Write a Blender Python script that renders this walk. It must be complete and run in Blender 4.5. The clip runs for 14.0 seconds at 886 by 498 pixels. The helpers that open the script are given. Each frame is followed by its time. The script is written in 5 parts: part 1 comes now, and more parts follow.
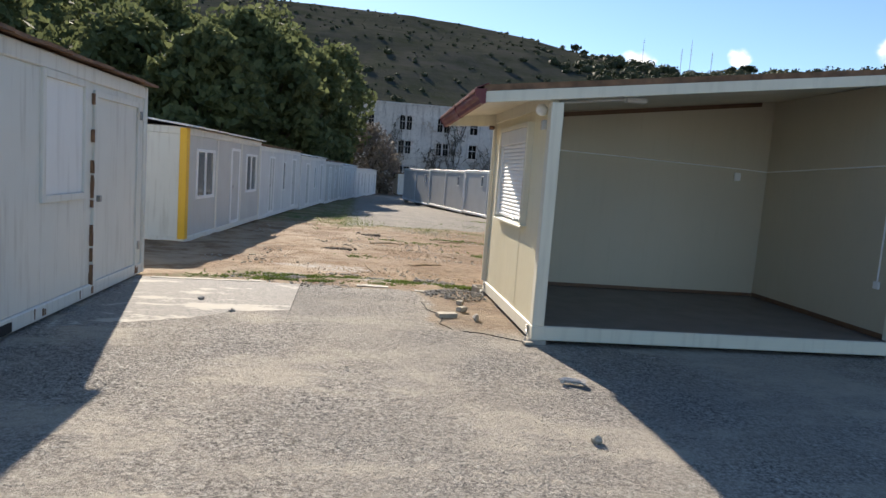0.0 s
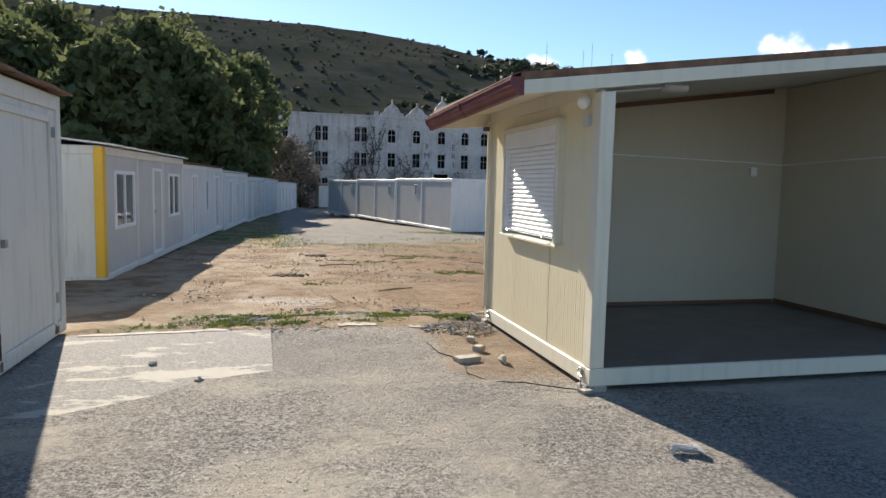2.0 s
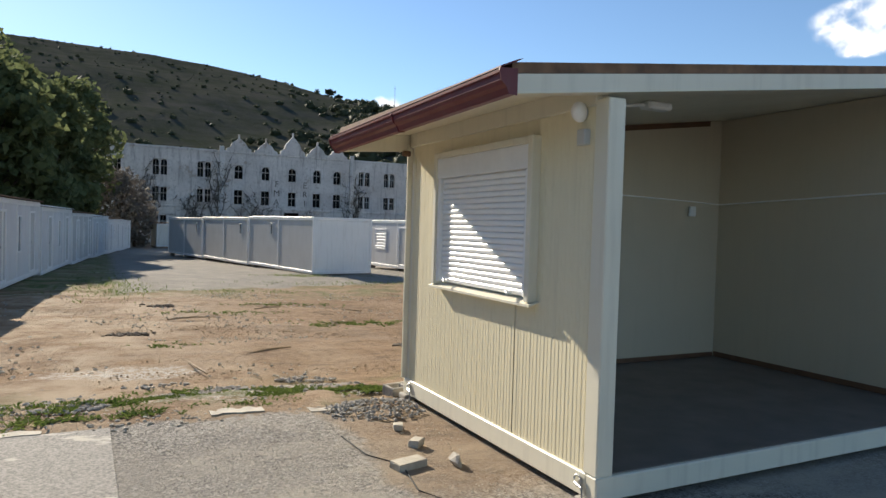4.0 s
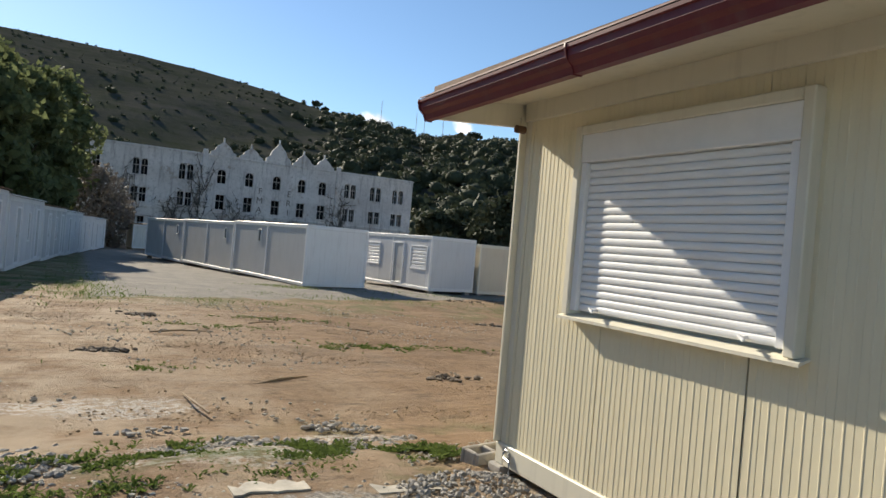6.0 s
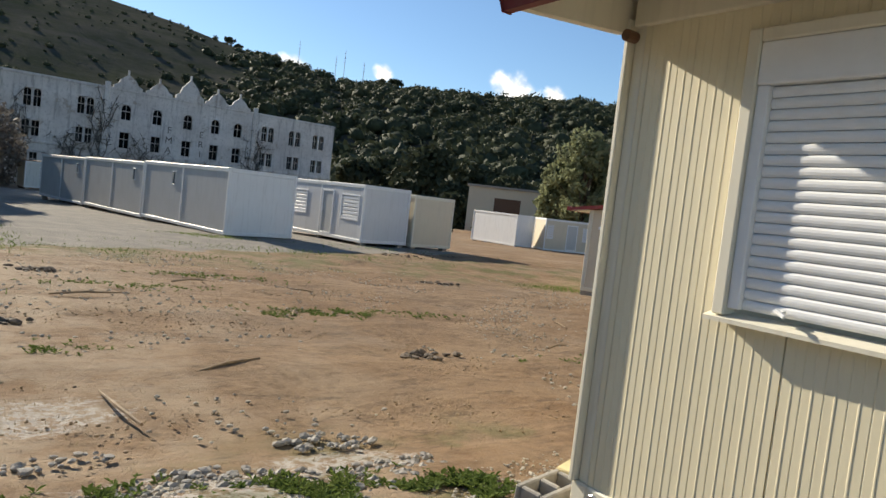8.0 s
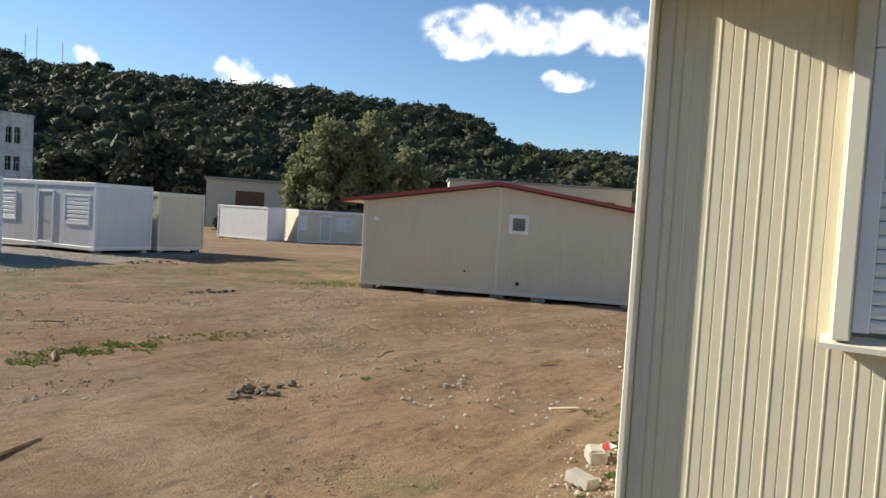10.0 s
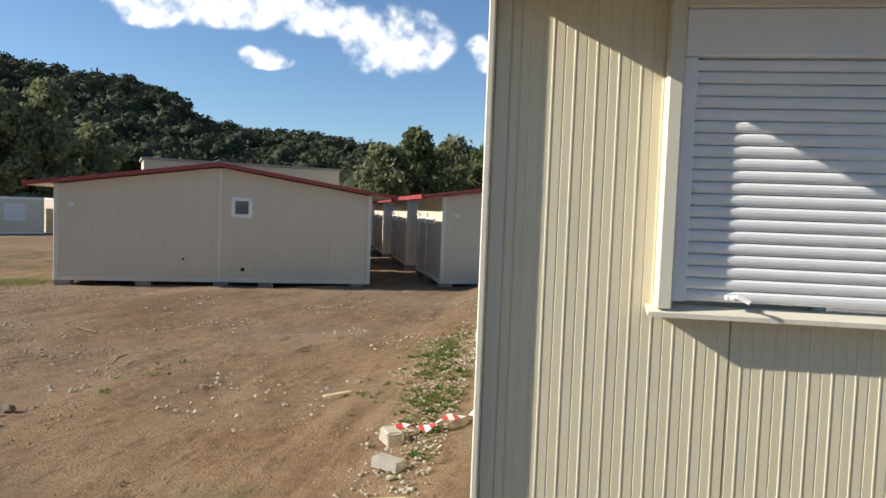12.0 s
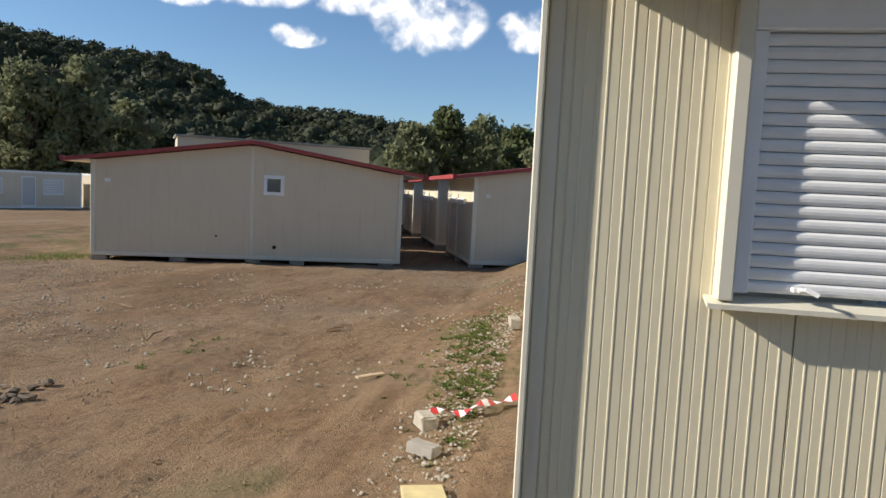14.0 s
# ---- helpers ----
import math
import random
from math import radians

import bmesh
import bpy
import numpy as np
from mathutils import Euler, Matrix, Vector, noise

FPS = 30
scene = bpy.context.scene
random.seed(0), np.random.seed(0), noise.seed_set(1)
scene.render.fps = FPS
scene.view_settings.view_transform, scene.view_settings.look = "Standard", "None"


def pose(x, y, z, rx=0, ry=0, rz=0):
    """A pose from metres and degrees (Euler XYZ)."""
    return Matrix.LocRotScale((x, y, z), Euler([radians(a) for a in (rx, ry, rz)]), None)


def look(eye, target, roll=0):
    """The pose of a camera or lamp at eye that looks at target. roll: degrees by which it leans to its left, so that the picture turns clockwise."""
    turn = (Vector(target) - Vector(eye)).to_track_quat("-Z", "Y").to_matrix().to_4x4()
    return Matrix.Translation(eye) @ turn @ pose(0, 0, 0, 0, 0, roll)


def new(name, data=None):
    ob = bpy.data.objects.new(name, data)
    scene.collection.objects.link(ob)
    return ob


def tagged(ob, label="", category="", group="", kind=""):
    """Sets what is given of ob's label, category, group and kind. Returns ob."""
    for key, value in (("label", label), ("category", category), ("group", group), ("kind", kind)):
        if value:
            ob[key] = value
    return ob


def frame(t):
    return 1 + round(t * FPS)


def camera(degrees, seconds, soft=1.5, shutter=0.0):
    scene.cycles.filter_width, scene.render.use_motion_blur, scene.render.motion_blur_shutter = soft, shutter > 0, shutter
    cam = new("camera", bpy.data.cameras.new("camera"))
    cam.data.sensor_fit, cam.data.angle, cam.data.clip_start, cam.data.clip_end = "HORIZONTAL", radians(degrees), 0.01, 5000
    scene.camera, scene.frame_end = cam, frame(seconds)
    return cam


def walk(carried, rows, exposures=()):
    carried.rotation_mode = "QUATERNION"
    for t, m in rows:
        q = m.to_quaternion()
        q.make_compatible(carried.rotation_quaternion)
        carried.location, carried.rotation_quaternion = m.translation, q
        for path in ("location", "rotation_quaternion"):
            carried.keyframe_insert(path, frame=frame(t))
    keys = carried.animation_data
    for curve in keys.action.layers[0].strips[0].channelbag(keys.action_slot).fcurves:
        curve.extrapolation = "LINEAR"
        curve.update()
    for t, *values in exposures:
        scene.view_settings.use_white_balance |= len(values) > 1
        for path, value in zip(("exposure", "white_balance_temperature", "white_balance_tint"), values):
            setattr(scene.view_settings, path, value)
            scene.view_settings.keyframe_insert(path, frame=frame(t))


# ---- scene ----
cam = camera(66.6, 14.0)
METRES, EYE, TILT, LEAN, TURN = 10.1, 1.5, 0.0, 0.0, -6.5
PATH = [
    (0, (-0.09, 0.002, 1.5), (0.155, 1.974, 1.279), 4.3),
    (0.5, (-0.278, 0.38, 1.518), (0.064, 2.338, 1.293), 3.3),
    (1, (-0.491, 0.808, 1.522), (0.039, 2.725, 1.311), 2.6),
    (1.5, (-0.618, 1.224, 1.531), (-0.11, 3.148, 1.325), 1.2),
    (2, (-0.813, 1.652, 1.512), (-0.333, 3.585, 1.323), 1.3),
    (2.5, (-0.825, 2.092, 1.488), (-0.149, 3.967, 1.321), 1.4),
    (3, (-0.885, 2.578, 1.486), (-0.08, 4.404, 1.346), 1.8),
    (3.5, (-0.895, 3.029, 1.483), (0.068, 4.778, 1.37), 1.3),
    (4, (-0.934, 3.553, 1.486), (-0.037, 5.34, 1.425), 1.7),
    (4.2, (-0.968, 3.787, 1.47), (-0.063, 5.57, 1.433), 2.0),
    (6.3, (-0.986, 5.958, 1.315), (-0.032, 7.716, 1.312), 5.0),
    (6.5, (-0.985, 6.142, 1.307), (-0.027, 7.897, 1.281), 5.2),
    (7, (-0.947, 6.541, 1.291), (0.076, 8.258, 1.211), 5.5),
    (7.2, (-0.926, 6.711, 1.296), (0.098, 8.426, 1.195), 5.8),
    (9.3, (-0.772, 8.446, 1.303), (0.809, 9.665, 1.188), 4.7),
    (9.5, (-0.755, 8.591, 1.31), (0.87, 9.751, 1.197), 3.9),
    (10, (-0.827, 8.898, 1.308), (0.861, 9.968, 1.216), 3.4),
    (10.5, (-0.921, 9.13, 1.313), (0.901, 9.95, 1.229), 3.5),
    (11, (-0.87, 9.336, 1.313), (1.045, 9.903, 1.223), 3.4),
    (11.5, (-0.942, 9.45, 1.323), (1.013, 9.859, 1.222), 2.6),
    (12, (-0.906, 9.445, 1.32), (1.072, 9.717, 1.211), 2.1),
    (12.5, (-0.806, 9.376, 1.318), (1.18, 9.581, 1.199), 2.0),
    (13, (-0.76, 9.326, 1.315), (1.228, 9.498, 1.181), 1.3),
    (13.5, (-0.758, 9.334, 1.319), (1.229, 9.5, 1.171), 0.9),
    (14, (-0.801, 9.527, 1.326), (1.16, 9.879, 1.154), 2.8),
]
walk(cam, [(t, look(eye, target, roll)) for t, eye, target, roll in PATH], [(0, 0.98, 6850, 12), (3, 0.93, 6900, 10), (6.5, 0.73, 7000, 8), (9.5, 0.74, 6800, 8), (11.5, 0.70, 6550, 9), (13, 0.43, 6550, 10), (14, 0.44, 6500, 10)])

# ---- world and sun ----
SUN_AZ, SUN_EL = -12.8, 26.9
world = bpy.data.worlds.new("sky")
world.use_nodes = True
scene.world = world
wn = world.node_tree
sky = wn.nodes.new("ShaderNodeTexSky")
sky.sky_type, sky.sun_disc = "NISHITA", False
sky.sun_elevation, sky.sun_rotation = radians(SUN_EL), radians(SUN_AZ)
sky.altitude, sky.air_density, sky.dust_density, sky.ozone_density = 100, 1.0, 0.1, 5.0
wn.nodes["Background"].inputs["Strength"].default_value = 0.092
wn.links.new(sky.outputs[0], wn.nodes["Background"].inputs["Color"])
sun_data = bpy.data.lights.new("sun", "SUN")
sun_data.energy, sun_data.angle, sun_data.color = 5.0, radians(0.55), (1.0, 0.93, 0.83)
sun = new("sun", sun_data)
sd = Vector((math.sin(radians(SUN_AZ)) * math.cos(radians(SUN_EL)), math.cos(radians(SUN_AZ)) * math.cos(radians(SUN_EL)), math.sin(radians(SUN_EL))))
sun.matrix_world = look(sd * 50, (0, 0, 0))


# ---- materials ----
class Nodes:
    """A material's node tree with short calls."""

    def __init__(self, name):
        self.m = bpy.data.materials.new(name)
        self.m.use_nodes = True
        self.t = self.m.node_tree
        self.b = self.t.nodes["Principled BSDF"]

    def n(self, kind, **values):
        node = self.t.nodes.new("ShaderNode" + kind)
        for k, v in values.items():
            node.inputs[k].default_value = v
        return node

    def ln(self, a, b):
        self.t.links.new(a, b)

    def pos(self, world_space=False):
        if world_space:
            return self.t.nodes.new("ShaderNodeNewGeometry").outputs["Position"]
        return self.t.nodes.new("ShaderNodeTexCoord").outputs["Object"]

    def noise(self, p, scale, detail=4.0, rough=0.55, stretch=None):
        if stretch:
            mp = self.n("Mapping")
            mp.inputs["Scale"].default_value = stretch
            self.ln(p, mp.inputs["Vector"])
            p = mp.outputs[0]
        node = self.n("TexNoise", Scale=scale, Detail=detail, Roughness=rough)
        self.ln(p, node.inputs["Vector"])
        return node.outputs["Fac"]

    def ramp(self, f, *stops):
        node = self.t.nodes.new("ShaderNodeValToRGB")
        el = node.color_ramp.elements
        while len(el) < len(stops):
            el.new(0.5)
        for e, (at, c) in zip(el, stops):
            e.position = at
            e.color = (c, c, c, 1) if isinstance(c, (int, float)) else (*c, 1)
        self.ln(f, node.inputs[0])
        return node.outputs[0]

    def mix(self, f, a, b, mode="MIX"):
        node = self.t.nodes.new("ShaderNodeMix")
        node.data_type, node.blend_type = "RGBA", mode
        for s, v in ((0, f), (6, a), (7, b)):
            if isinstance(v, (int, float)):
                node.inputs[s].default_value = v if s == 0 else (v, v, v, 1)
            elif isinstance(v, tuple):
                node.inputs[s].default_value = (*v, 1)
            else:
                self.ln(v, node.inputs[s])
        return node.outputs[2]

    def math(self, op, a, b=0.0):
        node = self.t.nodes.new("ShaderNodeMath")
        node.operation = op
        for s, v in ((0, a), (1, b)):
            if isinstance(v, (int, float)):
                node.inputs[s].default_value = v
            else:
                self.ln(v, node.inputs[s])
        return node.outputs[0]

    def step(self, f, lo, hi):
        node = self.n("MapRange")
        node.interpolation_type = "SMOOTHSTEP"
        node.inputs["From Min"].default_value, node.inputs["From Max"].default_value = lo, hi
        self.ln(f, node.inputs["Value"])
        return node.outputs[0]

    def done(self, colour, rough=0.6, height=None, strength=0.3, distance=0.01, metal=0.0):
        for s, v in (("Base Color", colour), ("Roughness", rough)):
            if isinstance(v, tuple):
                self.b.inputs[s].default_value = (*v, 1)
            elif isinstance(v, (int, float)):
                self.b.inputs[s].default_value = v
            else:
                self.ln(v, self.b.inputs[s])
        self.b.inputs["Metallic"].default_value = metal
        if height is not None:
            bump = self.n("Bump", Strength=strength, Distance=distance)
            self.ln(height, bump.inputs["Height"])
            self.ln(bump.outputs[0], self.b.inputs["Normal"])
        return self.m


def painted(name, c, rough=0.45, grime=0.25, dirt=(0.22, 0.19, 0.14), streak=2.0, random_tone=0.0):
    """Painted sheet metal with faint streaks and stains."""
    k = Nodes(name)
    p = k.pos()
    a = k.noise(p, 1.3, 5)
    s = k.noise(p, streak, 4, 0.6, (6, 6, 0.5))
    col = k.mix(k.ramp(s, (0.52, 0.0), (0.8, grime)), c, dirt)
    col = k.mix(k.ramp(a, (0.35, 0.0), (0.75, 0.16)), col, tuple(v * 0.72 for v in c))
    if random_tone:
        r = k.t.nodes.new("ShaderNodeObjectInfo").outputs["Random"]
        col = k.mix(k.math("MULTIPLY", r, random_tone), col, tuple(v * 0.6 for v in c))
    rr = k.ramp(a, (0.3, rough - 0.08), (0.7, rough + 0.15))
    return k.done(col, rr, k.noise(p, 14, 3), 0.06, 0.01)


def plain(name, c, rough=0.5, metal=0.0, vary=0.3, scale=8.0, bump=0.1):
    k = Nodes(name)
    p = k.pos()
    f = k.noise(p, scale, 5)
    col = k.mix(k.ramp(f, (0.3, 0.0), (0.75, 1.0)), c, tuple(v * (1 - vary) for v in c))
    return k.done(col, rough, k.noise(p, scale * 5, 3), bump, 0.01, metal)


def foliage(name, dark, light, scale=0.6, through_light=0.4):
    k = Nodes(name)
    p = k.pos(True)
    f = k.noise(p, scale, 3)
    g = k.noise(p, scale * 9, 2)
    col = k.mix(k.ramp(f, (0.3, 0.0), (0.7, 1.0)), dark, light)
    col = k.mix(k.ramp(g, (0.35, 0.0), (0.75, 0.5)), col, tuple(v * 1.5 for v in light))
    k.b.inputs["Specular IOR Level"].default_value = 0.08
    m = k.done(col, 0.7)
    tl = k.n("BsdfTranslucent")
    k.ln(col, tl.inputs["Color"])
    mx = k.n("MixShader", Fac=through_light)
    k.ln(k.b.outputs[0], mx.inputs[1])
    k.ln(tl.outputs[0], mx.inputs[2])
    k.ln(mx.outputs[0], k.t.nodes["Material Output"].inputs[0])
    return m


def ground_material():
    """Brown trodden earth, with worn grey asphalt on the near yard and on the far lane."""
    k = Nodes("yard_ground")
    p = k.pos(True)
    sep = k.t.nodes.new("ShaderNodeSeparateXYZ")
    k.ln(p, sep.inputs[0])
    x, y = sep.outputs[0], sep.outputs[1]
    big, mid = k.noise(p, 0.22, 5), k.noise(p, 1.1, 6, 0.65)
    fine, grit = k.noise(p, 9, 5, 0.7), k.noise(p, 48, 4, 0.8)
    # earth
    earth = k.mix(k.ramp(mid, (0.3, 0.0), (0.72, 1.0)), (0.225, 0.138, 0.075), (0.31, 0.205, 0.118))
    earth = k.mix(k.ramp(big, (0.40, 0.0), (0.66, 0.75)), earth, (0.34, 0.245, 0.155))
    ruts = k.noise(p, 1.0, 5, 0.7, (0.35, 2.6, 1))
    earth = k.mix(k.ramp(ruts, (0.50, 0.0), (0.68, 0.55)), earth, (0.11, 0.066, 0.04))
    earth = k.mix(k.ramp(fine, (0.40, 0.0), (0.70, 0.65)), earth, (0.13, 0.08, 0.045))
    earth = k.mix(k.ramp(grit, (0.60, 0.0), (0.72, 0.55)), earth, (0.50, 0.42, 0.32))
    sweep = k.noise(p, 0.55, 6, 0.75, (0.5, 1.5, 1))
    earth = k.mix(k.ramp(sweep, (0.50, 0.0), (0.60, 0.4)), earth, (0.39, 0.275, 0.17))
    crumb = k.noise(p, 4.0, 6, 0.8, (0.6, 1.6, 1))
    earth = k.mix(k.ramp(crumb, (0.54, 0.0), (0.64, 0.7)), earth, (0.105, 0.072, 0.048))
    grey = k.noise(p, 0.35, 5, 0.7)
    earth = k.mix(k.ramp(grey, (0.52, 0.0), (0.66, 0.28)), earth, (0.27, 0.23, 0.18))
    pale = k.math("MULTIPLY", k.step(x, 4.0, -1.5), k.ramp(mid, (0.42, 0.0), (0.6, 0.8)))
    earth = k.mix(pale, earth, (0.43, 0.34, 0.24))
    # crushed mortar trodden into the soil
    for cx, cy, rx, ry in ((0.10, 10.55, 0.75, 0.45), (-0.75, 12.35, 0.9, 0.35), (1.1, 10.95, 0.5, 0.25)):
        dx, dy = k.math("MULTIPLY", k.math("SUBTRACT", x, cx), 1 / rx), k.math("MULTIPLY", k.math("SUBTRACT", y, cy), 1 / ry)
        d = k.math("ADD", k.math("MULTIPLY", dx, dx), k.math("MULTIPLY", dy, dy))
        d = k.math("ADD", d, k.math("MULTIPLY", k.math("SUBTRACT", crumb, 0.5), 5.0))
        flaky = k.math("MULTIPLY", k.step(d, 1.3, 0.4), k.ramp(k.noise(p, 14, 5, 0.75), (0.44, 0.0), (0.54, 0.9)))
        earth = k.mix(flaky, earth, k.mix(fine, (0.62, 0.58, 0.52), (0.40, 0.35, 0.29)))
    # thin grass along the edges
    green = k.noise(p, 0.9, 5, 0.7)
    by_edge = k.math("MULTIPLY", k.step(y, 9.0, 9.7), k.step(y, 12.2, 10.4))
    far_edge = k.math("MULTIPLY", k.step(y, 21.5, 24.0), k.step(y, 31.0, 27.0))
    weeds = k.math("ADD", k.math("MULTIPLY", by_edge, k.ramp(green, (0.52, 0.0), (0.66, 0.75))), k.math("MULTIPLY", far_edge, k.ramp(green, (0.46, 0.0), (0.62, 0.6))))
    verge = k.math("MULTIPLY", k.step(x, 0.6, -1.0), k.step(y, 22, 30))
    weeds = k.math("ADD", weeds, k.math("MULTIPLY", verge, k.ramp(green, (0.35, 0.2), (0.6, 0.8))))
    earth = k.mix(weeds, earth, k.mix(fine, (0.05, 0.085, 0.02), (0.12, 0.15, 0.05)))
    # asphalt
    tar = k.mix(k.ramp(grit, (0.40, 0.0), (0.60, 1.0)), (0.09, 0.083, 0.075), (0.50, 0.46, 0.40))
    chips = k.noise(p, 26, 3, 0.6)
    tar = k.mix(k.ramp(chips, (0.58, 0.0), (0.64, 0.75)), tar, (0.07, 0.066, 0.062))
    tar = k.mix(k.ramp(chips, (0.36, 0.7), (0.42, 0.0)), tar, (0.56, 0.52, 0.46))
    tar = k.mix(k.ramp(mid, (0.42, 0.0), (0.72, 0.6)), tar, (0.34, 0.30, 0.245))
    tar = k.mix(k.ramp(k.noise(p, 0.5, 5, 0.6, (1, 0.5, 1)), (0.46, 0.0), (0.66, 0.75)), tar, (0.43, 0.39, 0.325))
    worn = k.noise(p, 0.75, 6, 0.7, (0.8, 1.7, 1))
    tar = k.mix(k.ramp(worn, (0.49, 0.0), (0.60, 0.75)), tar, k.mix(fine, (0.56, 0.50, 0.40), (0.40, 0.36, 0.30)))
    tar = k.mix(k.ramp(big, (0.46, 0.0), (0.62, 0.45)), tar, (0.20, 0.19, 0.178))
    tar = k.mix(k.ramp(fine, (0.55, 0.0), (0.8, 0.35)), tar, (0.10, 0.095, 0.085))
    edge = k.math("ADD", y, k.math("MULTIPLY", k.math("SUBTRACT", mid, 0.5), 1.1))
    edge = k.math("ADD", edge, k.math("MULTIPLY", k.math("SUBTRACT", fine, 0.5), 0.5))
    near = k.step(edge, 9.50, 9.36)
    beside = k.step(k.math("ADD", x, k.math("MULTIPLY", k.math("SUBTRACT", mid, 0.5), 0.9)), 0.75, 0.95)
    bare = k.math("MULTIPLY", k.math("MULTIPLY", beside, k.step(x, 1.9, 1.7)), k.step(edge, 6.9, 7.5))
    near = k.math("MULTIPLY", near, k.math("SUBTRACT", 1.0, k.math("MULTIPLY", bare, 0.75)))
    lane = k.math("SUBTRACT", edge, k.math("MULTIPLY", k.math("SUBTRACT", x, 1.0), 0.45))
    lane = k.math("MULTIPLY", k.step(lane, 24.2, 24.6), k.step(x, -0.9, -0.3))
    lane = k.math("MULTIPLY", lane, k.step(x, 20.0, 18.0))
    lane = k.math("MULTIPLY", lane, k.step(y, 90.0, 75.0))
    tar2 = k.mix(k.ramp(mid, (0.4, 0.0), (0.7, 0.7)), (0.22, 0.20, 0.17), (0.33, 0.295, 0.24))
    col = k.mix(lane, earth, tar2)
    col = k.mix(near, col, tar)
    h = k.math("ADD", k.math("MULTIPLY", fine, 0.6), k.math("MULTIPLY", grit, 0.4))
    k.b.inputs["Specular IOR Level"].default_value = 0.1
    return k.done(col, 0.92, h, 1.0, 0.06)


def concrete_material():
    k = Nodes("worn_concrete")
    p = k.pos(True)
    a, b, g = k.noise(p, 0.9, 6, 0.65, (0.7, 1.9, 1)), k.noise(p, 5, 6, 0.7), k.noise(p, 48, 4, 0.8)
    col = k.mix(k.ramp(g, (0.36, 0.0), (0.64, 1.0)), (0.10, 0.093, 0.084), (0.34, 0.315, 0.275))
    mask = k.ramp(k.math("ADD", a, k.math("MULTIPLY", b, 0.25)), (0.69, 0.0), (0.72, 0.9))
    col = k.mix(mask, col, k.mix(b, (0.52, 0.475, 0.39), (0.40, 0.365, 0.305)))
    return k.done(col, 0.9, k.math("ADD", k.math("MULTIPLY", mask, 0.5), g), 0.5, 0.012)


def facade_material():
    """White render gone grey, with dark run-off stains from the parapet and round the vines."""
    k = Nodes("old_render")
    p = k.pos()
    a, s, f = k.noise(p, 0.18, 6, 0.7), k.noise(p, 0.5, 5, 0.7, (3, 3, 0.35)), k.noise(p, 2.5, 5, 0.7)
    col = k.mix(k.ramp(a, (0.35, 0.0), (0.7, 1.0)), (0.68, 0.64, 0.60), (0.47, 0.43, 0.40))
    col = k.mix(k.ramp(s, (0.52, 0.0), (0.70, 0.8)), col, (0.21, 0.19, 0.175))
    col = k.mix(k.ramp(f, (0.52, 0.0), (0.72, 0.7)), col, (0.27, 0.25, 0.23))
    bare = k.noise(p, 0.34, 6, 0.75)
    col = k.mix(k.ramp(bare, (0.57, 0.0), (0.63, 0.75)), col, (0.33, 0.27, 0.22))
    return k.done(col, 0.9, f, 0.3, 0.05)


def hill_material():
    k = Nodes("scrub_hill")
    p = k.pos(True)
    a, b, c = k.noise(p, 0.012, 6, 0.65), k.noise(p, 0.06, 6, 0.7), k.noise(p, 0.4, 4, 0.7)
    col = k.mix(k.ramp(a, (0.38, 0.0), (0.62, 1.0)), (0.055, 0.057, 0.046), (0.088, 0.083, 0.068))
    col = k.mix(k.ramp(b, (0.42, 0.0), (0.68, 0.75)), col, (0.040, 0.050, 0.026))
    col = k.mix(k.ramp(c, (0.55, 0.0), (0.75, 0.5)), col, (0.11, 0.098, 0.072))
    k.b.inputs["Specular IOR Level"].default_value = 0.0
    return k.done(col, 0.95, c, 0.8, 1.0)


def cloud_material(name, size):
    """A wind-torn patch of white vapour: glows, with ragged see-through edges."""
    k = Nodes(name)
    p = k.pos()
    mp = k.n("Mapping")
    mp.inputs["Scale"].default_value = (1 / size[0], 1 / size[1], 1)
    k.ln(p, mp.inputs["Vector"])
    ln = k.t.nodes.new("ShaderNodeVectorMath")
    ln.operation = "LENGTH"
    k.ln(mp.outputs[0], ln.inputs[0])
    n1 = k.noise(p, 0.0075, 7, 0.52)
    f = k.math("ADD", k.math("SUBTRACT", 1.0, ln.outputs["Value"]), k.math("MULTIPLY", k.math("SUBTRACT", n1, 0.5), 3.0))
    alpha = k.step(f, 0.0, 0.75)
    alpha = k.math("MULTIPLY", alpha, k.step(ln.outputs["Value"], 1.0, 0.8))
    tone = k.mix(k.ramp(k.noise(p, 0.016, 5), (0.42, 0.0), (0.62, 1.0)), (0.55, 0.60, 0.70), (1.0, 0.99, 0.98))
    e = k.n("Emission", Strength=1.0)
    k.ln(tone, e.inputs[0])
    tr = k.n("BsdfTransparent")
    mx = k.n("MixShader")
    k.ln(alpha, mx.inputs[0])
    k.ln(tr.outputs[0], mx.inputs[1])
    k.ln(e.outputs[0], mx.inputs[2])
    k.ln(mx.outputs[0], k.t.nodes["Material Output"].inputs[0])
    return k.m


def glass_material():
    k = Nodes("window_glass")
    k.b.inputs["Specular IOR Level"].default_value = 0.8
    f = k.noise(k.pos(), 2.0, 2)
    return k.done(k.mix(f, (0.03, 0.05, 0.06), (0.06, 0.085, 0.095)), 0.05)


